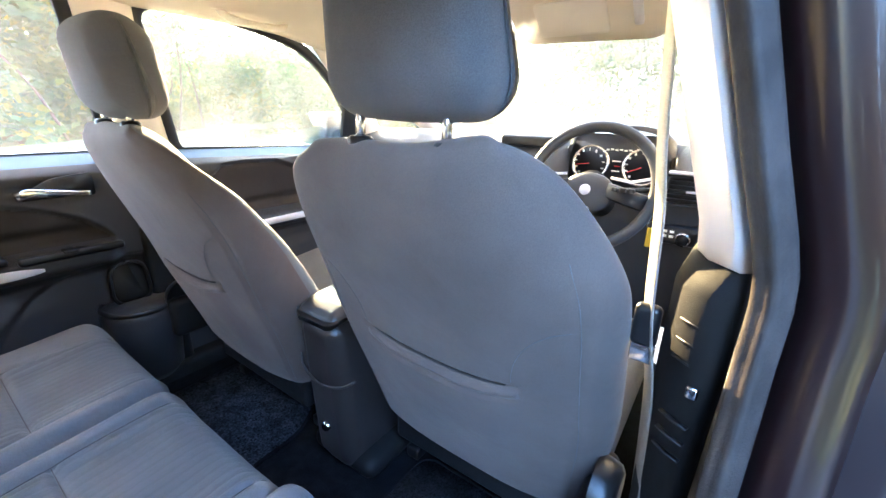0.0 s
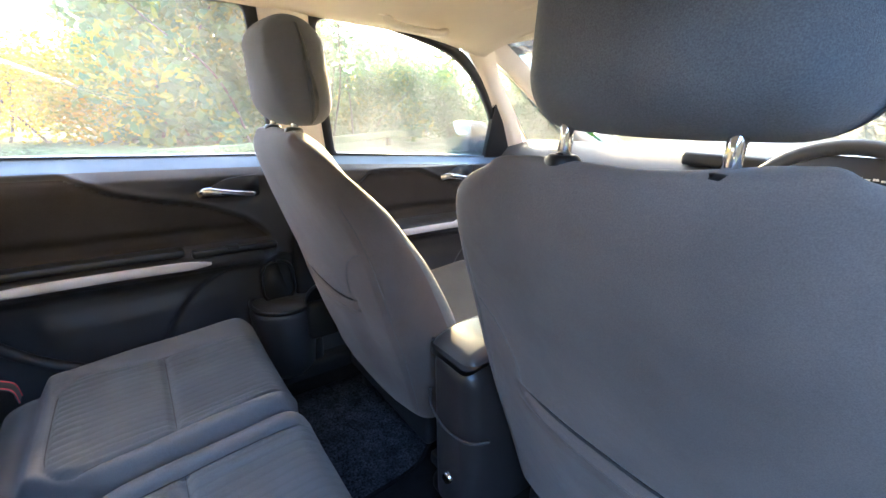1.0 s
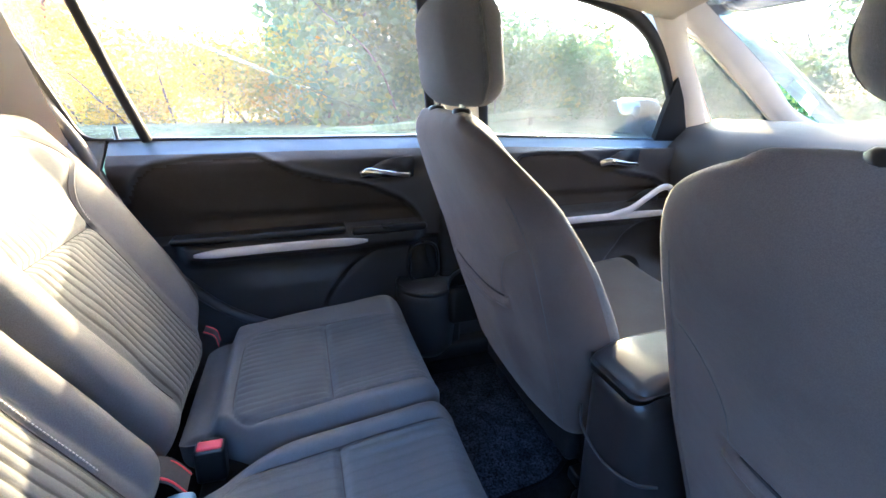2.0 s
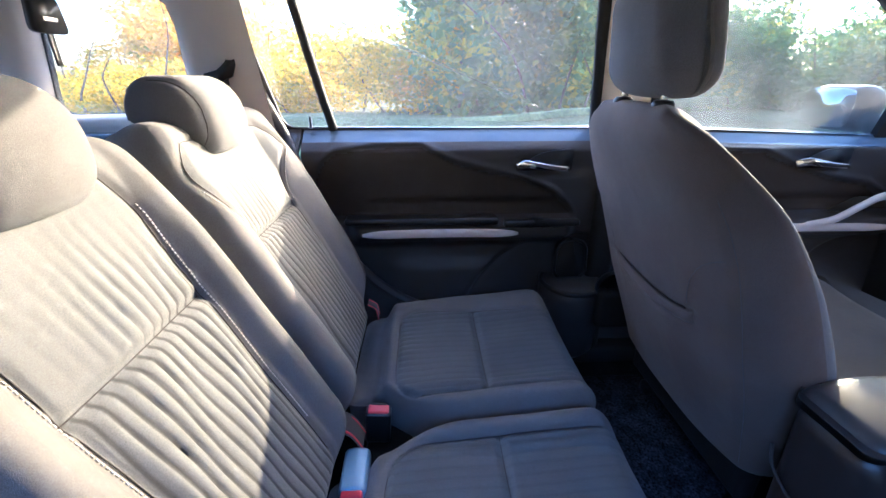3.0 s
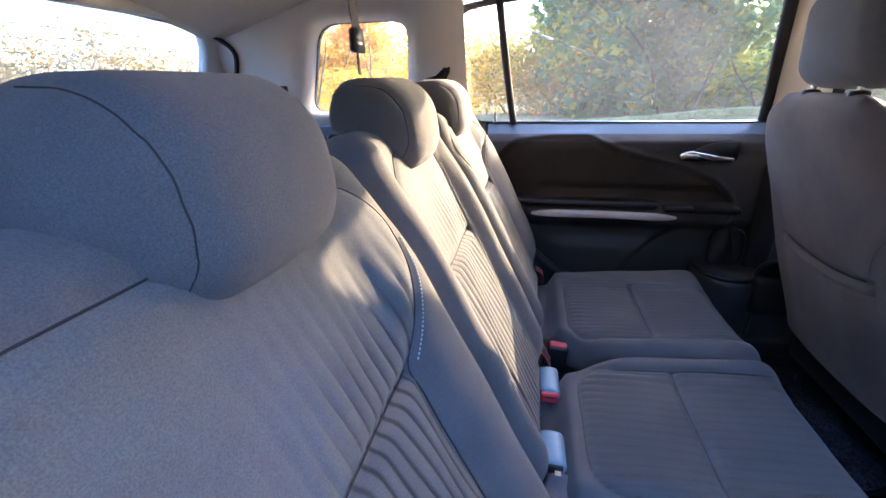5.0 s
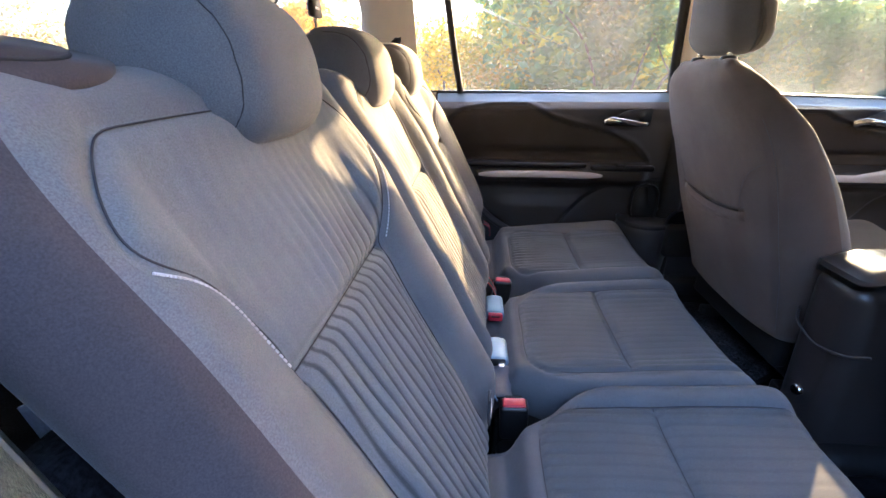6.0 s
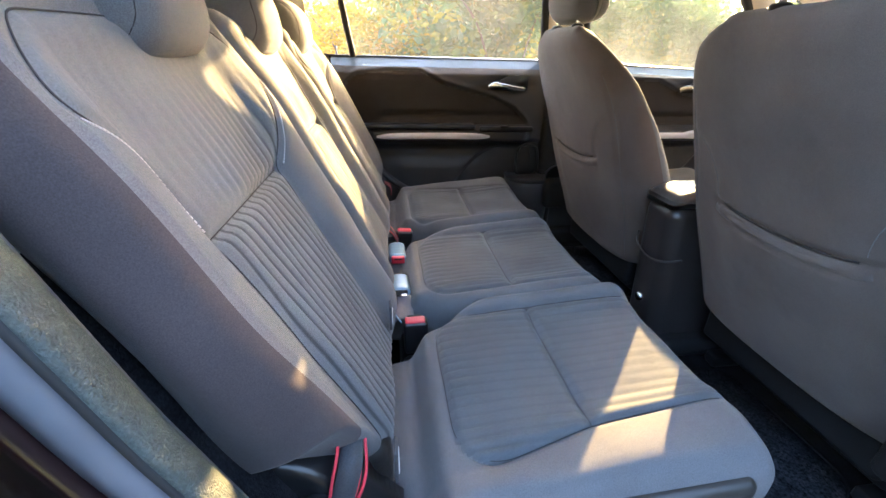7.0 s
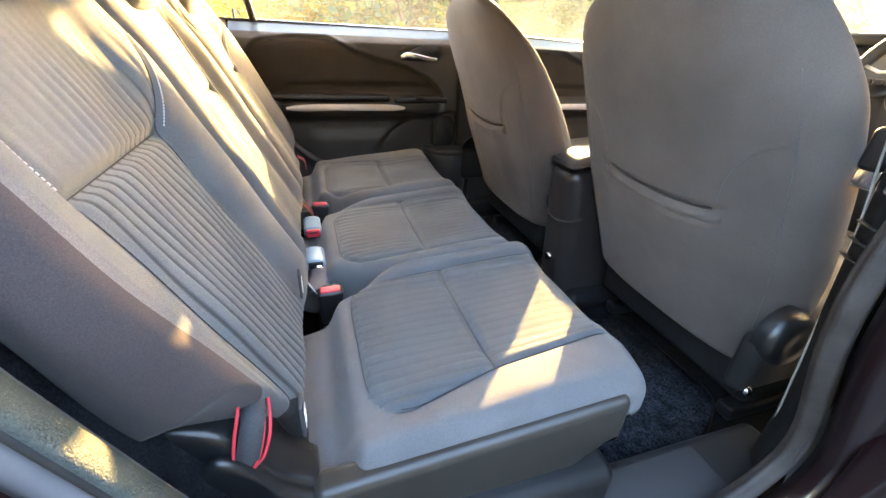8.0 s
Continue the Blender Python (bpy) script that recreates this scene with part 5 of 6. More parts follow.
part("body", box(-0.075, 0.066, 0.445, 1.25, 0.41, 0.834, 0.036, 6, 0.04, con_shape), CONSOLE, con)
V, F = box(-0.070, 0.060, 0.434, 0.80, 0.826, 0.874, 0.024, 6, 0.02)
V[:, 2] += (0.003 * (1 - ((V[:, 0] - 0.012) / 0.085) ** 2) - 0.026 * np.clip((0.53 - V[:, 1]) / 0.096, 0, 1) ** 2) * (V[:, 2] > 0.85)
part("armrest_lid", (V, F), LEATHER, con, "padded black armrest lid")
curve = [(-0.082, 0.455, 0.715), (-0.05, 0.437, 0.695), (0.012, 0.432, 0.680), (0.075, 0.437, 0.695), (0.108, 0.455, 0.715)]
part("trim_line", tube(curve, 0.0030, 6), GREYPLASTIC, con, "thin satin trim line")
part("socket", lathe([(0, 0.010), (0.010, 0.010), (0.013, 0.006), (0.014, 0)], (0.006, 0.447, 0.548), (0, -1, 0), 16), CHROME, con, "small round metal socket")
part("lower_base", box(-0.105, 0.120, 0.475, 1.2, 0.40, 0.46, 0.03, 3), PLASTIC, con, "black lower tunnel cover")

# ---- dashboard ----
dash = thing("dashboard", "grey soft plastic dashboard with vents and gauges", "dashboard", (0, 1.6, 0.6))
prof = [(1.36, 0.62), (1.34, 0.80), (1.30, 0.95), (1.275, 1.03), (1.29, 1.10), (1.36, 1.165), (1.50, 1.195), (1.75, 1.190), (2.05, 1.165), (2.25, 1.12), (2.25, 0.62)]
V, F = [], []
xs = np.sort(np.concatenate([np.linspace(-0.77, 0.785, 30), [0.180, 0.196, 0.522, 0.538]]))
for x in xs:
    bow = 0.10 * abs(x / 0.78) ** 2
    niche = {1.10: (1.44, 1.045), 1.165: (1.45, 1.16)} if 0.19 < x < 0.53 else {}
    V += [(x, y + (0.0 if y > 2 else 0.04 * (1 - abs(x / 0.78) ** 2) - 0.02) - (bow if y > 2 else 0), z) for y, z in [niche.get(q[1], q) for q in prof]]
m = len(prof)
F = [[i * m + k, i * m + (k + 1) % m, (i + 1) * m + (k + 1) % m, (i + 1) * m + k] for i in range(len(xs) - 1) for k in range(m)]
part("body", (np.array(V), F), DASH, dash)
# cluster hood and face
hood = []
for t in np.linspace(-1, 1, 21):
    hood.append(((0.358 + 0.165 * t), 1.365 + 0.02 * t * t, 1.165 + 0.088 * math.sqrt(max(0, 1 - t**4))))
V = np.array(hood + [(x, y + 0.14, z - 0.012) for x, y, z in hood] + [(0.358 + (x - 0.358) * 0.93, y - 0.002, z - 0.014) for x, y, z in hood])
n = len(hood)
F = [[i, i + 1, n + i + 1, n + i] for i in range(n - 1)] + [[i + 1, i, 2 * n + i, 2 * n + i + 1] for i in range(n - 1)]
part("cluster_hood", (V, F), DASH, dash, "curved gauge hood")
part("cluster_face", slab([(0.358 + a, 1.400 - 0.25 * b, 1.135 + b) for a, b in outline([(-0.165, -0.095, 0.03), (0.165, -0.095, 0.03), (0.155, 0.09, 0.06), (-0.155, 0.09, 0.06)], 0.03)], (0, 0.01, 0)), RUBBER, dash, "dark gauge panel")
for cx in (0.277, 0.440):
    g = part("gauge", lathe([(0.052, 0.0), (0.057, 0.006), (0.062, 0.0)], (cx, 1.378, 1.128), (0, -1, 0.25), 32), CHROME, dash, "round gauge with metal rim")
    for k in range(11):
        ang = radians(225 - 27 * k)
        c, s_ = math.cos(ang), math.sin(ang)
        p0, p1 = [(cx + q * c, 1.372, 1.128 + q * s_) for q in (0.042, 0.050)]
        part("tick", box(min(p0[0], p1[0]) - 0.001, max(p0[0], p1[0]) + 0.001, 1.366 + 0.25 * (1.128 - p0[2]), 1.368 + 0.25 * (1.128 - p0[2]), min(p0[2], p1[2]) - 0.001, max(p0[2], p1[2]) + 0.001, 0.0003, 1), WHITEMARK, g)
    ang = radians(190 if cx < 0.3 else 205)
    part("needle", sweep([(cx, 1.366, 1.128), (cx + 0.044 * math.cos(ang), 1.366, 1.128 + 0.044 * math.sin(ang))], bar_profile(0.003, 0.003)), REDMARK, g, "red gauge needle")
for k in range(6):
    part("display_bar", box(0.322 + 0.014 * k, 0.332 + 0.014 * k, 1.384, 1.386, 1.172 + 0.002 * (k % 2), 1.177 + 0.002 * (k % 2), 0.0004, 1), WHITEMARK, dash)
for k in range(3):
    part("display_bar", box(0.345 + 0.008 * (k % 2), 0.372, 1.388, 1.390, 1.105 + 0.016 * k, 1.109 + 0.016 * k, 0.0004, 1), REDMARK if k == 1 else WHITEMARK, dash)
# vent by the door
part("vent_frame", ring([(0.595 + a, 1.242, 1.087 + b) for a, b in outline([(-0.075, -0.045), (0.07, -0.04), (0.085, 0.045), (-0.055, 0.045)], 0.01)], [(0.595 + a, 1.242, 1.087 + b) for a, b in outline([(-0.066, -0.037), (0.061, -0.033), (0.074, 0.037), (-0.048, 0.037)], 0.01)], (0, 0.03, 0)), SATIN, dash, "black air vent frame")
part("vent_back", box(0.535, 0.66, 1.258, 1.262, 1.052, 1.122, 0.001), RUBBER, dash)
for k in range(5):
    z = 1.062 + 0.0125 * k
    part("vent_slat", box(0.537 + 0.002 * k, 0.657 + 0.002 * k, 1.244, 1.256, z, z + 0.003, 0.001), SATIN, dash)
part("vent_strip", box(0.535, 0.685, 1.236, 1.250, 1.132, 1.141, 0.003), SILVER, dash, "silver strip above the vent")
part("vent_tab", box(0.585, 0.612, 1.236, 1.246, 1.084, 1.090, 0.002), SILVER, dash, "silver vent tab")
part("switch_pad", box(0.532, 0.640, 1.250, 1.30, 0.930, 0.985, 0.015, 3), SATIN, dash, "black light switch panel")
part("light_knob", lathe([(0, 0.02), (0.016, 0.02), (0.019, 0.0)], (0.602, 1.250, 0.955), (0, -1, 0), 20), SATIN, dash, "round light switch knob")
part("knob_rim", lathe([(0.016, 0.021), (0.019, 0.020), (0.021, 0.004)], (0.602, 1.250, 0.955), (0, -1, 0), 24), CHROME, dash, "chrome knob ring")
for sx in (0.548, 0.566):
    for sz in (0.952, 0.966):
        part("switch_mark", box(sx, sx + 0.011, 1.2485, 1.2505, sz, sz + 0.007, 0.0004, 1), WHITEMARK, dash)
part("centre_vent", box(-0.06, 0.16, 1.36, 1.50, 1.165, 1.205, 0.012, 3), SATIN, dash, "black centre air vents")

sw = thing("steering_wheel", "black leather three-spoke steering wheel", "steering wheel", (0.362, 1.16, 1.08))
C, TILTW = np.array((0.347, 1.155, 1.088)), radians(24)
ux, uy = np.array((1.0, 0, 0)), np.array((0, math.sin(TILTW), math.cos(TILTW)))
rim = [C + 0.178 * (math.cos(t) * ux + math.sin(t) * uy) for t in np.linspace(0, 2 * math.pi, 49)[:-1]]
part("rim", sweep(rim, disc_profile(0.0165, 12), up=tuple(np.cross(ux, uy)), closed=True), LEATHER, sw, "black leather rim")
hubn = -np.cross(ux, uy)
hubn = hubn if hubn[1] < 0 else -hubn
V, F = lathe([(0.0, 0.046), (0.030, 0.044), (0.056, 0.036), (0.072, 0.022), (0.078, 0.0), (0.072, -0.012), (0.0, -0.014)], tuple(C), tuple(hubn), 32)
off = V - C
along_n, along_v = off @ hubn, off @ uy
V = V + np.outer(-0.38 * along_n, hubn) + np.outer(-0.22 * along_v - 0.022, uy)
part("hub", (V, F), GREYPLASTIC, sw, "black padded hub")
for ang in (-12, 192, 270):
    t = radians(ang)
    d = math.cos(t) * ux + math.sin(t) * uy
    part("spoke", sweep([C + 0.055 * d + 0.014 * hubn, C + 0.12 * d + 0.006 * hubn, C + 0.172 * d], bar_profile(0.045, 0.016, 0.3), up=tuple(hubn)), SATIN if ang < 200 else SILVER, sw, "wheel spoke with switches")
part("badge", lathe([(0, 0.003), (0.014, 0.003), (0.016, 0)], tuple(C + 0.0275 * hubn - 0.020 * uy), tuple(hubn), 24), SILVER, sw, "round silver badge")
for sg in (-1, 1):
    part("spoke_trim", sweep([C + sg * 0.062 * ux + 0.020 * uy + 0.030 * hubn, C + sg * 0.115 * ux + 0.016 * uy + 0.022 * hubn, C + sg * 0.158 * ux + 0.034 * uy + 0.010 * hubn], bar_profile(0.008, 0.004, 0.4), up=tuple(hubn)), SILVER, sw, "silver spoke trim")
    for kk in range(3):
        p = C + sg * (0.078 + 0.022 * kk) * ux - 0.008 * uy + 0.024 * hubn
        part("wheel_button", box(p[0] - 0.008, p[0] + 0.008, p[1] - 0.004, p[1] + 0.004, p[2] - 0.006, p[2] + 0.006, 0.002), GREYPLASTIC, sw)
part("column", tube([tuple(C - 0.01 * hubn), tuple(C - 0.2 * hubn)], 0.05, 14, 0), PLASTIC, sw)
part("stalk", tube([tuple(C - 0.04 * hubn + 0.03 * ux), tuple(C - 0.035 * hubn + 0.19 * ux + 0.02 * uy)], 0.008, 8, 0), SATIN, sw)
key = thing("key_tag", "yellow key tag hanging below the wheel", "key", (0.525, 1.17, 0.96))
part("tag", box(0.518, 0.534, 1.168, 1.174, 0.935, 0.99, 0.003), YELLOW, key)
part("key_ring", lathe([(0.010, 0.001), (0.012, 0), (0.010, -0.001)], (0.526, 1.171, 0.998), (0, 1, 0), 16), CHROME, key)
part("key_head", box(0.512, 0.54, 1.172, 1.21, 1.005, 1.03, 0.006), SATIN, key)

# sun visors and the grab handle
for x0, x1 in ((0.14, 0.52), (-0.54, -0.15)):
    down = x0 > 0
    v = thing("sun_visor", "cream sun visor with a mirror flap", "sun visor", ((x0 + x1) / 2, 1.0, 1.5), "sun visors")
    o = outline([(x0, 0.0, 0.03), (x1, 0.0, 0.03), (x1 - 0.015, 0.155, 0.05), (x0 + 0.01, 0.145, 0.04)], 0.03)
    A = radians(-38 if down else 8)

    def vp(a, b, lift=0.0):
        return np.array((a, (0.90 if not down else 0.945) + b * math.cos(A) + lift * math.sin(A), (1.556 if not down else 1.545) + b * math.sin(A) - lift * math.cos(A)))

    part("board", slab([vp(a, b) for a, b in o], tuple(np.array((0, -math.sin(A), math.cos(A))) * 0.016)), CREAM, v)
    part("mirror_flap", slab([vp(a, b, 0.004) for a, b in outline([(x0 + 0.07, 0.03), (x1 - 0.14, 0.03), (x1 - 0.14, 0.125), (x0 + 0.07, 0.125)], 0.012)], tuple(np.array((0, -math.sin(A), math.cos(A))) * 0.004)), CREAMPLASTIC, v, "cream mirror cover")
    part("light", slab([vp(a, b, 0.004) for a, b in outline([(x1 - 0.085, 0.04), (x1 - 0.065, 0.04), (x1 - 0.065, 0.11), (x1 - 0.085, 0.11)], 0.008)], tuple(np.array((0, -math.sin(A), math.cos(A))) * 0.004)), GREYTRIM, v)
gh = thing("grab_handle", "cream folding grab handle on the roof edge", "grab handle", (-0.6, 0.75, 1.55))
part("grip", tube([(-0.600, 0.63, 1.548), (-0.585, 0.655, 1.520), (-0.58, 0.74, 1.512), (-0.585, 0.825, 1.518), (-0.600, 0.85, 1.545)], 0.011, 10), CREAMPLASTIC, gh)
for y in (0.625, 0.855):
    part("mount", box(-0.625, -0.58, y - 0.02, y + 0.02, 1.535, 1.56, 0.008, 3), CREAMPLASTIC, gh)

# far door mirror outside
dm = thing("door_mirror", "outside door mirror with dark housing", "door mirror", (-1.0, 1.30, 1.15))
V, F = pad(0.22, 0.11, 0.145, 0.05, 0.03, 5)
V = V + np.array((-1.00, 1.30, 1.19))
part("housing", (V, F), MAROON, dm, "dark maroon mirror housing")
part("glass", slab([(-1.00 + a, 1.238 - 0.04 * a + 0.03 * b, 1.19 + b) for a, b in outline([(-0.095, -0.058), (0.095, -0.058), (0.095, 0.062), (-0.095, 0.062)], 0.035)], (0, 0.004, 0)), MIRRORGLASS, dm, "mirror glass")
part("arm", tube([(-0.90, 1.29, 1.16), (-0.82, 1.28, 1.13)], 0.03, 10, 0), PLASTIC, dm)

# ---- outside ----
ground = solo("ground", sheet(lambda x, y: np.stack([x, y, 0.0 + 0.85 * smooth01((-3.4 - x) / 1.0) + 0.03 * np.sin(x * 1.7) * np.sin(y * 1.3)], -1), np.concatenate([[-400, -120, -40, -15], np.linspace(-8, 8, 60), [15, 40, 120, 400]]), np.concatenate([[-400, -120, -40], np.linspace(-20, 25, 60), [60, 150, 400]])), GRASS, "grassy ground with a low bank beside the lane", "ground", "structure")
road = solo("road", sheet(lambda x, y: np.stack([x, y, 0.05 + 0 * x], -1), np.linspace(-2.6, 3.3, 12), np.linspace(-60, 90, 30), 0.06, (0, 0, -1)), ASPHALT, "worn grey asphalt lane", "road", "structure")


def leaves(count, place, size, seed):
    """Many small folded leaves, each at place(rng) -> points."""
    rng = np.random.default_rng(seed)
    c = place(rng, count)
    n = len(c)
    d = rng.normal(size=(n, 3))
    d[:, 2] *= 0.6
    d /= np.linalg.norm(d, axis=1, keepdims=True)
    e = np.cross(d, rng.normal(size=(n, 3)))
    e /= np.linalg.norm(e, axis=1, keepdims=True)
    up = np.cross(d, e)
    L = size * rng.uniform(0.6, 1.3, (n, 1))
    V = np.stack([c - d * L, c + e * L * 0.55 + up * L * 0.15, c + d * L, c - e * L * 0.55 + up * L * 0.15], 1).reshape(-1, 3)
    i = np.arange(n)[:, None] * 4
    F = np.concatenate([np.concatenate([i, i + 1, i + 2], 1), np.concatenate([i, i + 2, i + 3], 1)])
    me = bpy.data.meshes.new("leaves")
    me.vertices.add(len(V))
    me.vertices.foreach_set("co", V.ravel())
    me.loops.add(F.size)
    me.loops.foreach_set("vertex_index", F.ravel().astype(np.int32))
    me.polygons.add(len(F))
    me.polygons.foreach_set("loop_start", np.arange(0, F.size, 3, dtype=np.int32))
    me.polygons.foreach_set("loop_total", np.full(len(F), 3, dtype=np.int32))
    me.update()
    me.validate()
    return me


def clumps(centres, radii, squash=0.8):
    """Places in a crowd of uneven clumps, thicker towards their skins."""
    C, R = np.array(centres, float), np.array(radii, float)

    def place(rng, count):
        k = rng.choice(len(C), count, p=R**2 / (R**2).sum())
        d = rng.normal(size=(count, 3))
        d /= np.linalg.norm(d, axis=1, keepdims=True)
        r = R[k, None] * rng.uniform(0.25, 1.0, (count, 1)) ** 0.5
        p = C[k] + d * r * np.array((1, 1, squash)) + rng.normal(scale=0.06, size=(count, 3))
        p[:, 2] = np.maximum(p[:, 2], 0.3)
        return p

    return place


def twigs(bases, height, spread, r, seed, n=1):
    rng = np.random.default_rng(seed)
    out = []
    for b in bases:
        for _ in range(n):
            p = np.array(b, float)
            d = np.array((rng.normal(0, spread), rng.normal(0, spread), 1.0))
            pts, q = [p.copy()], p.copy()
            for k in range(4):
                q = q + d * height / 4 * rng.uniform(0.7, 1.2)
                d = d + rng.normal(0, 0.25, 3)
                pts.append(q.copy())
            path = spline(pts, 3)
            out.append(sweep(path, disc_profile(r, 5), up=(1, 0.1, 0), size=[1 - 0.8 * i / len(path) for i in range(len(path))]))
    return join(*out)


def bush(name, label, centres, radii, count, size, leaf, seed, stems, height=1.6, spread=0.35, stem_r=0.018, kind=""):
    ob = thing(name, label, "tree" if "tree" in name else "bush", tuple(np.array(centres[0]) * np.array((1, 1, 0))), kind=kind)
    st_ = part("stems", twigs(stems, height, spread, stem_r, seed, 3 if "dry" in label else 1), DRYTWIG if "dry" in label else TWIG, ob)
    tagged(st_, "bare grey brown stems", kind="stuff")
    me = leaves(count, clumps(centres, radii), size, seed)
    me.materials.append(leaf)
    o = new("foliage", me)
    o.parent = ob
    o.matrix_parent_inverse = Matrix.Translation(-ob.location)
    tagged(o, "crowd of small leaves", kind="stuff")
    return ob


rng = np.random.default_rng(5)


def row(x0, x1, y0, y1, z0, z1, n, r0, r1):
    c = [(rng.uniform(x0, x1), y0 + (y1 - y0) * (i + rng.uniform(0.2, 0.8)) / n, rng.uniform(z0, z1)) for i in range(n)]
    return c, [rng.uniform(r0, r1) for _ in c]


c, r = row(-7.4, -5.2, 0.1, 2.5, 0.9, 3.5, 46, 0.4, 0.8)
bush("bramble_bush", "tall green bramble bush with yellow leaves", c, r, 24000, 0.072, GREENLEAF, 1, [(-5.4, 0.3 + 0.35 * k, 0.7) for k in range(8)], 2.4)
c, r = row(-6.4, -5.2, -2.5, 0.0, 0.9, 1.60, 15, 0.35, 0.6)
low_c, low_r = row(-6.4, -5.4, -5.2, -2.6, 0.6, 0.98, 16, 0.35, 0.5)
c, r = c + low_c, r + low_r
bush("hedge", "low yellow autumn hedge on the bank", c, r, 30000, 0.030, YELLOWLEAF, 2, [(-5.6, -4.6 + 0.45 * k, 0.7) for k in range(10)], 1.1)
c, r = row(-8.5, -5.4, 2.5, 12.0, 0.8, 2.15, 90, 0.5, 0.75)
bush("roadside_bush", "tall green roadside bush", c, r, 60000, 0.05, GREENLEAF, 3, [(-6.0, 2.8 + 0.6 * k, 0.7) for k in range(9)], 1.3)
c, r = row(-12, -8, -10.5, -3.0, 0.7, 1.25, 40, 0.5, 0.8)
bush("autumn_hedge", "yellow and green hedge further back", c, r, 34000, 0.05, YELLOWLEAF, 4, [(-9.5, -10 + 0.7 * k, 0.7) for k in range(11)], 1.3)
c = [(-23.2 + rng.normal(0, 1.7), -11.0 + rng.normal(0, 2.0), 3.4 + rng.normal(0, 1.3)) for _ in range(30)]
bush("autumn_tree", "round orange autumn tree beyond the hedge", c, [rng.uniform(0.8, 1.5) for _ in c], 26000, 0.11, ORANGELEAF, 6, [(-23.2, -11.0, 0)], 5.0, 0.2, 0.16)
c, r = row(-9.5, 4.5, -10.5, -8.0, 0.5, 2.2, 70, 0.4, 0.8)
bush("twiggy_bush", "dry pale twiggy bush behind the car", c, r, 42000, 0.036, DRYLEAF, 7, [(-9.5 + 0.22 * k, -8.4 - 0.4 * (k % 3), 0.1) for k in range(64)], 2.5, 0.6, 0.014)
c, r = row(-14, 18, 22, 30, 1.5, 9.0, 90, 1.4, 2.6)
bush("far_trees", "hazy green trees ahead of the car", c, r, 45000, 0.17, GREENLEAF, 8, [(-13 + 1.8 * k, 26, 0) for k in range(17)], 7.0, 0.25, 0.09)
c, r = row(-30, -16, -12, 18, 1.0, 3.0, 30, 1.2, 2.2)
bush("distant_hedge", "distant hedge beyond the bank", c, r, 14000, 0.14, YELLOWLEAF, 9, [(-22, -10 + 2 * k, 0) for k in range(12)], 3.0, 0.25, 0.06)


rail = thing("timber_rail", "low mossy timber rail lying along the bank", "rail", (-4.5, 0.7, 0.78))
V, F = box(-4.56, -4.48, -1.0, 3.4, -0.045, 0.045, 0.02, 3, 0.12)
V[:, 2] += 0.80 + 0.078 * (V[:, 1] - 0.14) + 0.008 * np.sin(5 * V[:, 1]) + 0.004 * np.sin(17 * V[:, 1] + 40 * V[:, 0])
part("beam", (V, F), mat("mossy weathered timber", (0.22, 0.25, 0.10), 0.95, vary=0.4, scale=3, grain=0.4, grain_scale=40, bump=0.6, bump_scale=60, second=(0.34, 0.32, 0.14)), rail)
for y in (-0.7, 1.1, 2.9):
    part("stake", box(-4.60, -4.55, y - 0.03, y + 0.03, 0.70, 0.83 + 0.078 * (y - 0.14), 0.01, 2), TWIG, rail, "short timber stake")

# unseen hedge, added to shade the open side, and the open rear door
c, r = row(3.8, 5.2, -8, 10, 0.5, 2.7, 115, 0.7, 1.0)
bush("unseen_hedge", "unseen dense dark green hedge, added to shade the open side", c, r, 58000, 0.10, DARKLEAF, 11, [(4.4, -5.5 + 0.8 * k, 0) for k in range(16)], 2.0, 0.2, 0.02)
od = thing("open_door", "open rear car door swung out from the pillar", "car door", (0.86, 0.50, 0.45))
O, U, N_ = np.array((0.875, 0.515, 0.0)), np.array((math.cos(radians(12)), math.sin(radians(12)), 0)), np.array((-math.sin(radians(12)), math.cos(radians(12)), 0))


def odp(u, n, z):
    return O + u * U + n * N_ + np.array((0, 0, z))


V, F = pad(0.96, 0.12, 0.72, 0.03, 0.1, 3)
part("shell", (np.array([odp(v[0] + 0.49, v[1] + 0.03, v[2] + 0.78) for v in V]), F), MAROON, od, "dark maroon door skin")
V, F = pad(0.86, 0.05, 0.62, 0.02, 0.1, 3)
part("lining", (np.array([odp(v[0] + 0.50, v[1] - 0.045, v[2] + 0.78) for v in V]), F), GREYPLASTIC, od, "dark grey door lining")
fr = [odp(0.06, 0.03, 1.13), odp(0.10, 0.03, 1.50), odp(0.75, 0.03, 1.48), odp(0.92, 0.03, 1.13)]
part("window_frame", sweep(spline(fr, 6), bar_profile(0.04, 0.04), up=(0, 1, 0)), RUBBER, od, "black window frame")
pn = part("pane", closed(slab(fr, tuple(N_ * 0.004))), GLASS, od, "clear glass", False)
pn.visible_shadow = False


# ---- belts, buckles and small parts of the rear bench ----
def turned(V, centre, rx, rz=0.0):
    m = Euler((radians(rx), 0, radians(rz))).to_matrix()
    return np.array([np.array(m @ Vector(v)) + np.array(centre) for v in V])


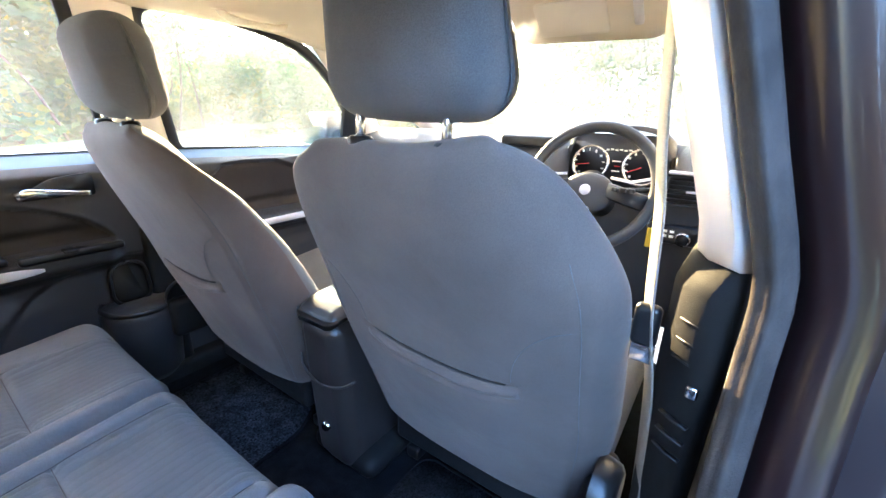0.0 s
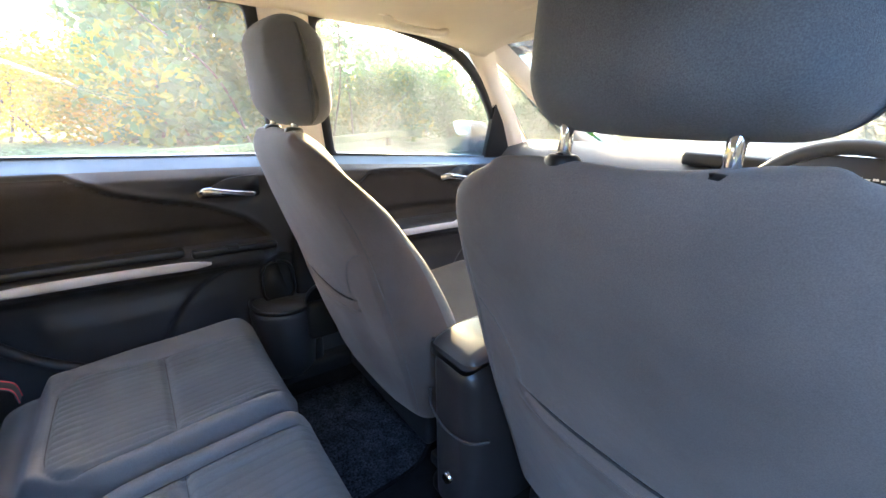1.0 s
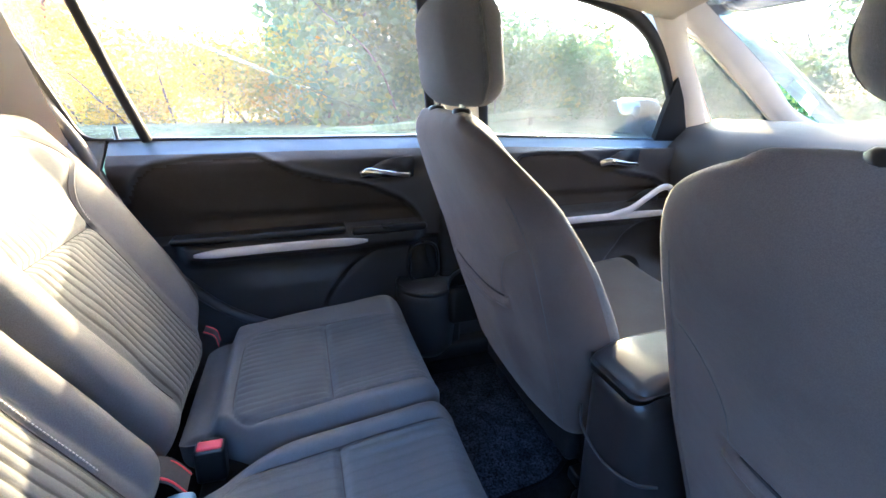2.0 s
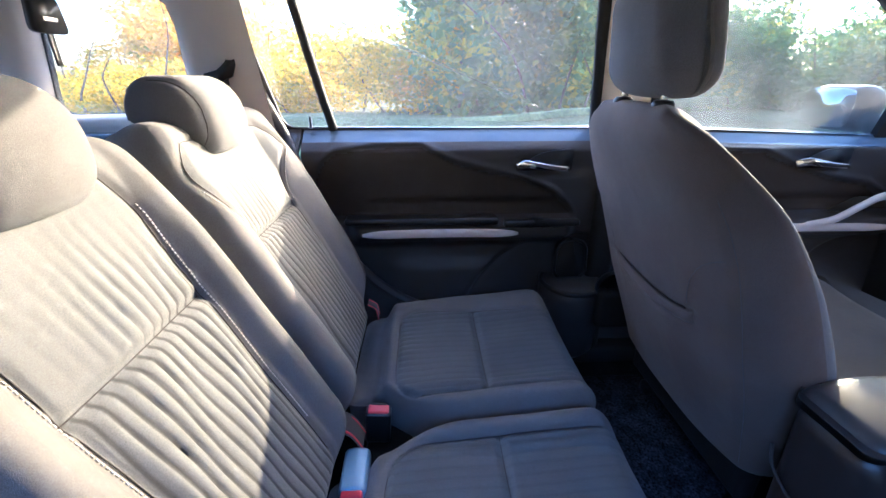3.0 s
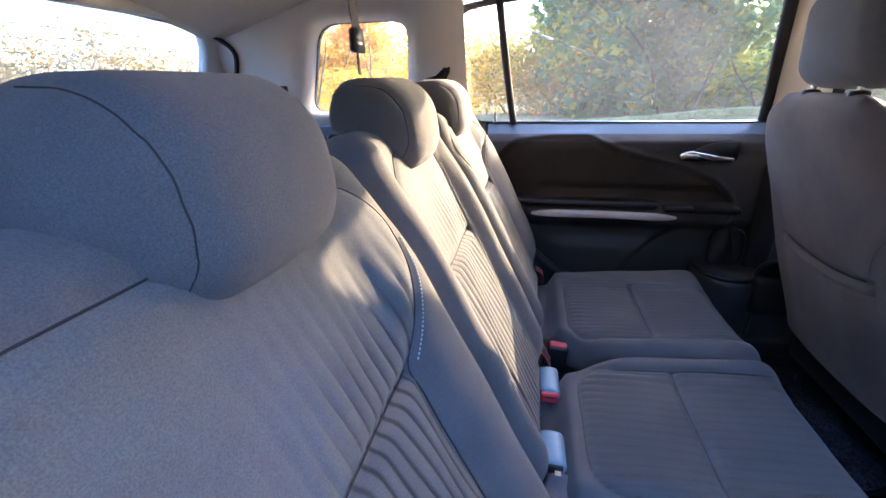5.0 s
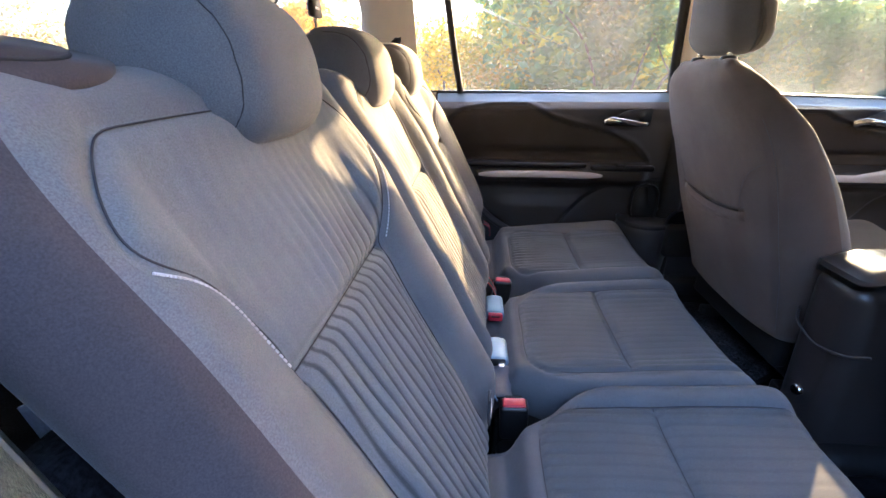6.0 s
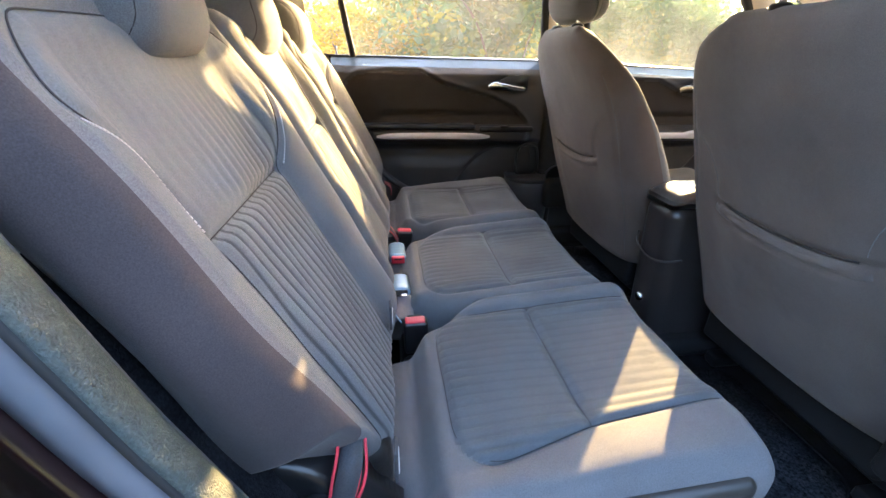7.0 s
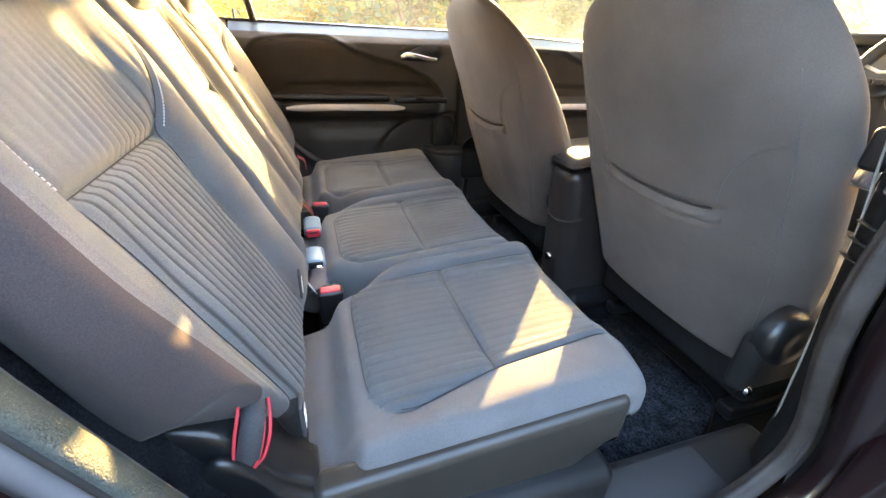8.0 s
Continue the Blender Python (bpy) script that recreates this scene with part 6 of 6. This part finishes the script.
def upright_buckle(at, lean, label):
    """A black buckle standing between the cushions, its red button on top."""
    b = thing("belt_buckle", label, "buckle", at, "rear belt buckles")
    V, F = pad(0.031, 0.050, 0.075, 0.007, 0.02, 3)
    V[:, 2] -= 0.037
    part("case", (turned(V, at, lean), F), SATIN, b, "black buckle case")
    V, F = pad(0.023, 0.041, 0.010, 0.004, 0.02, 2)
    V[:, 2] -= 0.002
    part("button", (turned(V, at, lean), F), RED, b, "red release button")
    V, F = pad(0.006, 0.030, 0.003, 0.001, 0.02, 1)
    V[:, 2] += 0.002
    V[:, 0] -= 0.0115
    part("slot", (turned(V, at, lean), F), RUBBER, b)
    return b


def lying_buckle(x0, x1, y, z, red, label):
    """A pale buckle lying along the gap behind the middle cushion."""
    b = thing("belt_buckle", label, "buckle", ((x0 + x1) / 2, y, z), "rear belt buckles")
    V, F = box(x0, x1, y - 0.0225, y + 0.0225, z - 0.024, z, 0.007, 3, 0.01)
    V[:, 1] += 0.02 * (V[:, 0] - x0)
    V[:, 2] -= 0.006 * np.abs((V[:, 1] - y) / 0.0225) ** 2.5
    part("case", (V, F), BUCKLEGREY, b, "grey buckle case with sky reflection in its colour")
    if red:
        part("button", box(x1 - 0.002, x1 + 0.011, y - 0.016, y + 0.019, z - 0.024, z - 0.004, 0.004, 2), RED, b, "red release button")
        part("slot", box(x1 + 0.0105, x1 + 0.0125, y - 0.009, y + 0.012, z - 0.012, z - 0.008, 0.0008, 1), RUBBER, b)
    else:
        part("mouth", box(x1 - 0.002, x1 + 0.003, y - 0.014, y + 0.017, z - 0.020, z - 0.004, 0.002, 2), RUBBER, b)
        part("tongue", box(x1, x1 + 0.016, y + 0.002, y + 0.014, z - 0.012, z - 0.009, 0.001, 1), CHROME, b, "bright metal tongue")
    return b


upright_buckle((-0.226, -0.219, 0.680), -4, "black seat belt buckle with a red button")
lying_buckle(-0.138, -0.056, -0.2465, 0.683, True, "pale grey buckle lying behind the middle cushion")
lying_buckle(0.050, 0.124, -0.2465, 0.685, False, "pale grey buckle with a metal tongue behind the cushion")
upright_buckle((0.242, -0.2215, 0.681), 2, "black seat belt buckle with a red button")


def strap(path, width, name, label, stripes=True, material=WEBBING, side=(1, 0, 0)):
    """A flat belt strap along a path, with two red lines woven in."""
    st = thing(name, label, "strap", tuple(path[0]))
    line = spline(path, 8)
    part("webbing", sweep(line, bar_profile(0.0022, width, 0.4) if side == (0, 0, 1) else bar_profile(width, 0.0022, 0.4), up=side if side != (1, 0, 0) else (0, 1, 0.3)), material, st)
    if stripes:
        for off in (-0.38, 0.38):
            part("stripe", sweep([p + np.array(side) * off * width for p in line], bar_profile(0.0042, 0.0040, 0.3), up=(0, 1, 0.3)), REDTHREAD, st, "red woven stripe")
    return st


strap([(-0.152, -0.300, 0.742), (-0.154, -0.285, 0.730), (-0.158, -0.258, 0.708), (-0.160, -0.240, 0.672)], 0.046, "seat_strap", "black seat release strap with red edges")
strap([(-0.55, -0.275, 0.735), (-0.55, -0.255, 0.72), (-0.55, -0.25, 0.69)], 0.036, "seat_strap", "short red edged strap behind the cushion")

gap_strap = thing("belt_strap", "pale blue grey strap with a metal end in the seat gap", "seat belt", (0.655, -0.51, 1.0))
line = [np.array((0.662, -0.514, 1.064)), np.array((0.664, -0.506, 1.044)), np.array((0.666, -0.496, 1.022)), np.array((0.668, -0.489, 1.006))]
part("webbing", sweep(spline(line, 4), bar_profile(0.024, 0.003, 0.3), up=(1, 0.2, 0)), BLUEWEB, gap_strap)
part("end_plate", sweep([np.array((0.6683, -0.4885, 1.006)), np.array((0.669, -0.485, 0.999))], bar_profile(0.017, 0.005, 0.3), up=(1, 0.2, 0)), CHROME, gap_strap, "bright metal end plate")

# curved hinge arms at the seat's outer foot, with the red edged strap round them
hc = thing("hinge_cover", "curved black plastic seat hinge cover", "seat trim", (0.60, -0.34, 0.66))


def hinge_arm(top, ridge, xi, xo, drop):
    """A moulded arm: a flat upper face from an inner edge to an outer ridge, then a straight drop."""
    inner_line, outer_line = spline([(xi, *q) for q in top], 5), spline([(xo, *q) for q in ridge], 5)
    V, F, m = [], [], 7
    for p, q in zip(inner_line, outer_line):
        out = np.array((1.0, 0, 0))
        V += [p + np.array((0, 0, -drop)), p, p + 0.5 * (q - p) + np.array((0, 0, 0.003)), q - 0.006 * out + np.array((0, 0, 0.001)), q + np.array((0.001, 0, -0.004)), q + np.array((0.003, 0, -0.014)), q + np.array((-0.004, 0, -drop))]
    n = len(inner_line)
    F = [[i * m + k, i * m + (k + 1) % m, (i + 1) * m + (k + 1) % m, (i + 1) * m + k] for i in range(n - 1) for k in range(m)]
    return closed((np.array(V), F + [list(range(m))[::-1], [(n - 1) * m + k for k in range(m)]]))


part("upper_arm", hinge_arm([(-0.445, 0.772), (-0.401, 0.781), (-0.351, 0.790), (-0.315, 0.764), (-0.291, 0.708), (-0.262, 0.668)], [(-0.435, 0.800), (-0.385, 0.806), (-0.340, 0.776), (-0.314, 0.734), (-0.293, 0.700), (-0.262, 0.676)], 0.585, 0.640, 0.10), SATIN, hc, "satin black upper arm")
part("lower_arm", hinge_arm([(-0.392, 0.716), (-0.368, 0.729), (-0.342, 0.730), (-0.312, 0.700), (-0.285, 0.664), (-0.245, 0.636)], [(-0.380, 0.744), (-0.362, 0.762), (-0.345, 0.764), (-0.318, 0.735), (-0.300, 0.700), (-0.262, 0.668)], 0.610, 0.655, 0.12), SATIN, hc, "satin black lower arm")
part("core", box(0.50, 0.590, -0.42, -0.275, 0.58, 0.745, 0.02, 3), PLASTIC, hc)
ss = thing("seat_strap", "black seat release strap with red edges", "strap", (0.61, -0.34, 0.74))
for nm, off, wd, mt in (("webbing", 0.0, 0.024, WEBBING), ("stripe", -0.0125, 0.003, REDTHREAD), ("stripe", 0.0095, 0.003, REDTHREAD), ("stripe", 0.0150, 0.003, REDTHREAD)):
    line = [np.array((0.600, -0.318 + off, 0.802)), np.array((0.634, -0.316 + off, 0.792 - 0.9 * off)), np.array((0.6445, -0.322 + off * (0.95 if off < 0.012 else 0.8), 0.768 - 1.1 * off)), np.array((0.6480, -0.330 + off * (0.9 if off < 0.012 else 0.6), 0.740)), np.array((0.640, -0.335 + off * 0.8, 0.722))]
    V, F = [], []
    for p in spline(line, 5):
        t = 0.0012 if nm == "webbing" else 0.0020
        V += [p + np.array((t, -wd / 2, 0)), p + np.array((t, wd / 2, 0)), p + np.array((-t, wd / 2, 0)), p + np.array((-t, -wd / 2, 0))]
    F = [[4 * i + k, 4 * i + (k + 1) % 4, 4 * i + 4 + (k + 1) % 4, 4 * i + 4 + k] for i in range(len(V) // 4 - 1) for k in range(4)]
    part(nm, (np.array(V), F), mt, ss, "" if nm == "webbing" else "red woven stripe")
wb = thing("belt_loop", "loose grey lap belt webbing behind the cushion", "seat belt", (0.165, -0.24, 0.66))
V, F = sheet(lambda x, t: np.stack([x, -0.262 + 0.045 * t + 0.004 * np.sin(60 * x), 0.667 - 0.25 * (x - 0.14) * (x > 0.14) + 0.006 * np.sin(3.1 * t) + 0.003 * np.sin(70 * x)], -1), np.linspace(0.132, 0.205, 12), np.linspace(0, 1, 7), 0.003, (0, 0, -1))
part("webbing", (V, F), mat("lavender grey webbing", (0.12, 0.115, 0.135), 0.6, vary=0.1, scale=8, grain=0.2, grain_scale=500, bump=0.3, bump_scale=700), wb)
part("cord", tube([(0.170, -0.268, 0.672), (0.190, -0.262, 0.664), (0.214, -0.248, 0.656)], 0.0022, 6, 4), BUCKLEGREY, wb, "thin pale cord")

solo("cushion_clip", box(0.622, 0.640, -0.262, -0.238, 0.640, 0.672, 0.006, 2), BUCKLEGREY, "pale grey plastic clip behind the cushion", "clip")
for x in (0.345, 0.618):
    lb = thing("seat_label", "small black fabric tag with white print", "label", (x, -0.27, 0.77))
    part("cloth", box(x - 0.012, x + 0.012, -0.272, -0.268, 0.745, 0.79, 0.001, 1), WEBBING, lb)
    for k in range(3):
        part("print_bar", box(x - 0.008, x + 0.008, -0.2675, -0.2665, 0.754 + 0.010 * k, 0.758 + 0.010 * k, 0.0003, 1), WHITEMARK, lb)

# driver's belt along the pillar
db = thing("driver_belt", "driver's seat belt hanging along the pillar", "seat belt", (0.64, 0.48, 0.6))
part("webbing", sweep(spline([(0.598, 0.45, 1.50), (0.608, 0.46, 1.354), (0.619, 0.46, 1.25), (0.629, 0.46, 1.18), (0.639, 0.46, 1.055), (0.657, 0.46, 0.946), (0.668, 0.48, 0.75), (0.67, 0.52, 0.52)], 6), bar_profile(0.003, 0.046, 0.3), up=(-0.36, 1, 0)), PALEWEB, db, "pale worn webbing")
V, F = pad(0.030, 0.018, 0.055, 0.008, 0.02, 3)
part("tongue_cover", (V + np.array((0.640, 0.450, 1.045)), F), SATIN, db, "black tongue cover")
part("tongue", box(0.627, 0.655, 0.446, 0.450, 0.995, 1.022, 0.003), CHROME, db, "chrome belt tongue")
part("anchor_bolt", lathe([(0, 0.014), (0.010, 0.014), (0.013, 0.004), (0.018, 0)], (0.665, 0.55, 0.60), (-1, 0, 0), 16), CHROME, db, "chrome anchor bolt")

# roof belt over the third row
rb = thing("roof_belt", "black centre belt hanging from the roof", "seat belt", (-0.396, -0.74, 1.35))
part("webbing", sweep(spline([(-0.396, -0.760, 1.535), (-0.396, -0.745, 1.47), (-0.396, -0.738, 1.40)], 6), bar_profile(0.046, 0.003, 0.3), up=(0, 1, 0.1)), WEBBING, rb)
o = outline([(-0.034, -0.045, 0.014), (0.034, -0.045, 0.014), (0.026, 0.01, 0.012), (-0.026, 0.01, 0.012)], 0.01)
part("loop", slab([(-0.396 + a, -0.732, 1.395 + b) for a, b in o], (0, -0.014, 0)), SATIN, rb, "black plastic belt end")
part("loop_slot", box(-0.410, -0.382, -0.7315, -0.7305, 1.368, 1.374, 0.0004, 1), SILVER, rb)
part("tongue", box(-0.402, -0.390, -0.742, -0.738, 1.300, 1.352, 0.003), SATIN, rb, "thin black belt tongue")
part("roof_anchor", lathe([(0.0, -0.02), (0.03, -0.018), (0.045, 0.0)], (-0.396, -0.762, 1.545), n=20), CREAMPLASTIC, rb)

# belt guide on the rear pillar
bg = thing("belt_guide", "black belt guide clip on the cream pillar", "belt guide", (-0.70, -0.6, 1.28))
o = [(-0.655, 1.268), (-0.642, 1.292), (-0.610, 1.300), (-0.588, 1.318), (-0.572, 1.345), (-0.562, 1.345), (-0.566, 1.310), (-0.580, 1.285), (-0.610, 1.272)]
part("clip", slab([(-0.685, y, z) for y, z in o], (-0.016, 0, 0)), SATIN, bg)
part("webbing", box(-0.700, -0.696, -0.640, -0.592, 1.10, 1.288, 0.001, 1), WEBBING, bg)
sl = thing("belt_slot", "black belt slot in the rear side trim", "belt guide", (-0.74, -1.2, 1.27))
part("bezel", box(-0.735, -0.699, -1.215, -1.130, 1.262, 1.281, 0.006, 2), SATIN, sl)
part("webbing", sweep(spline([(-0.703, -1.172, 1.270), (-0.680, -1.160, 1.20), (-0.668, -1.14, 1.08)], 5), bar_profile(0.003, 0.046, 0.3), up=(1, 0, 0.3)), WEBBING, sl)

# floor mats
for x0, x1, y0, y1 in ((0.17, 0.60, 0.24, 0.63), (-0.62, -0.15, 0.22, 0.60)):
    o = outline([(x0, y0, 0.05), (x1, y0, 0.07), (x1 - 0.012, y1 - 0.12, 0.05), (x1 - 0.09, y1, 0.04), (x0, y1, 0.05)], 0.05)
    mt = thing("floor_mat", "speckled dark carpet floor mat with bound edge", "floor mat", ((x0 + x1) / 2, (y0 + y1) / 2, 0.40), "rear floor mats")
    part("carpet", slab([(a, b, 0.412) for a, b in o], (0, 0, -0.010)), MATPILE, mt)
    part("binding", sweep([np.array((a, b, 0.409)) for a, b in o], disc_profile(0.006, 6), closed=True), CARPET, mt, "black bound edge")
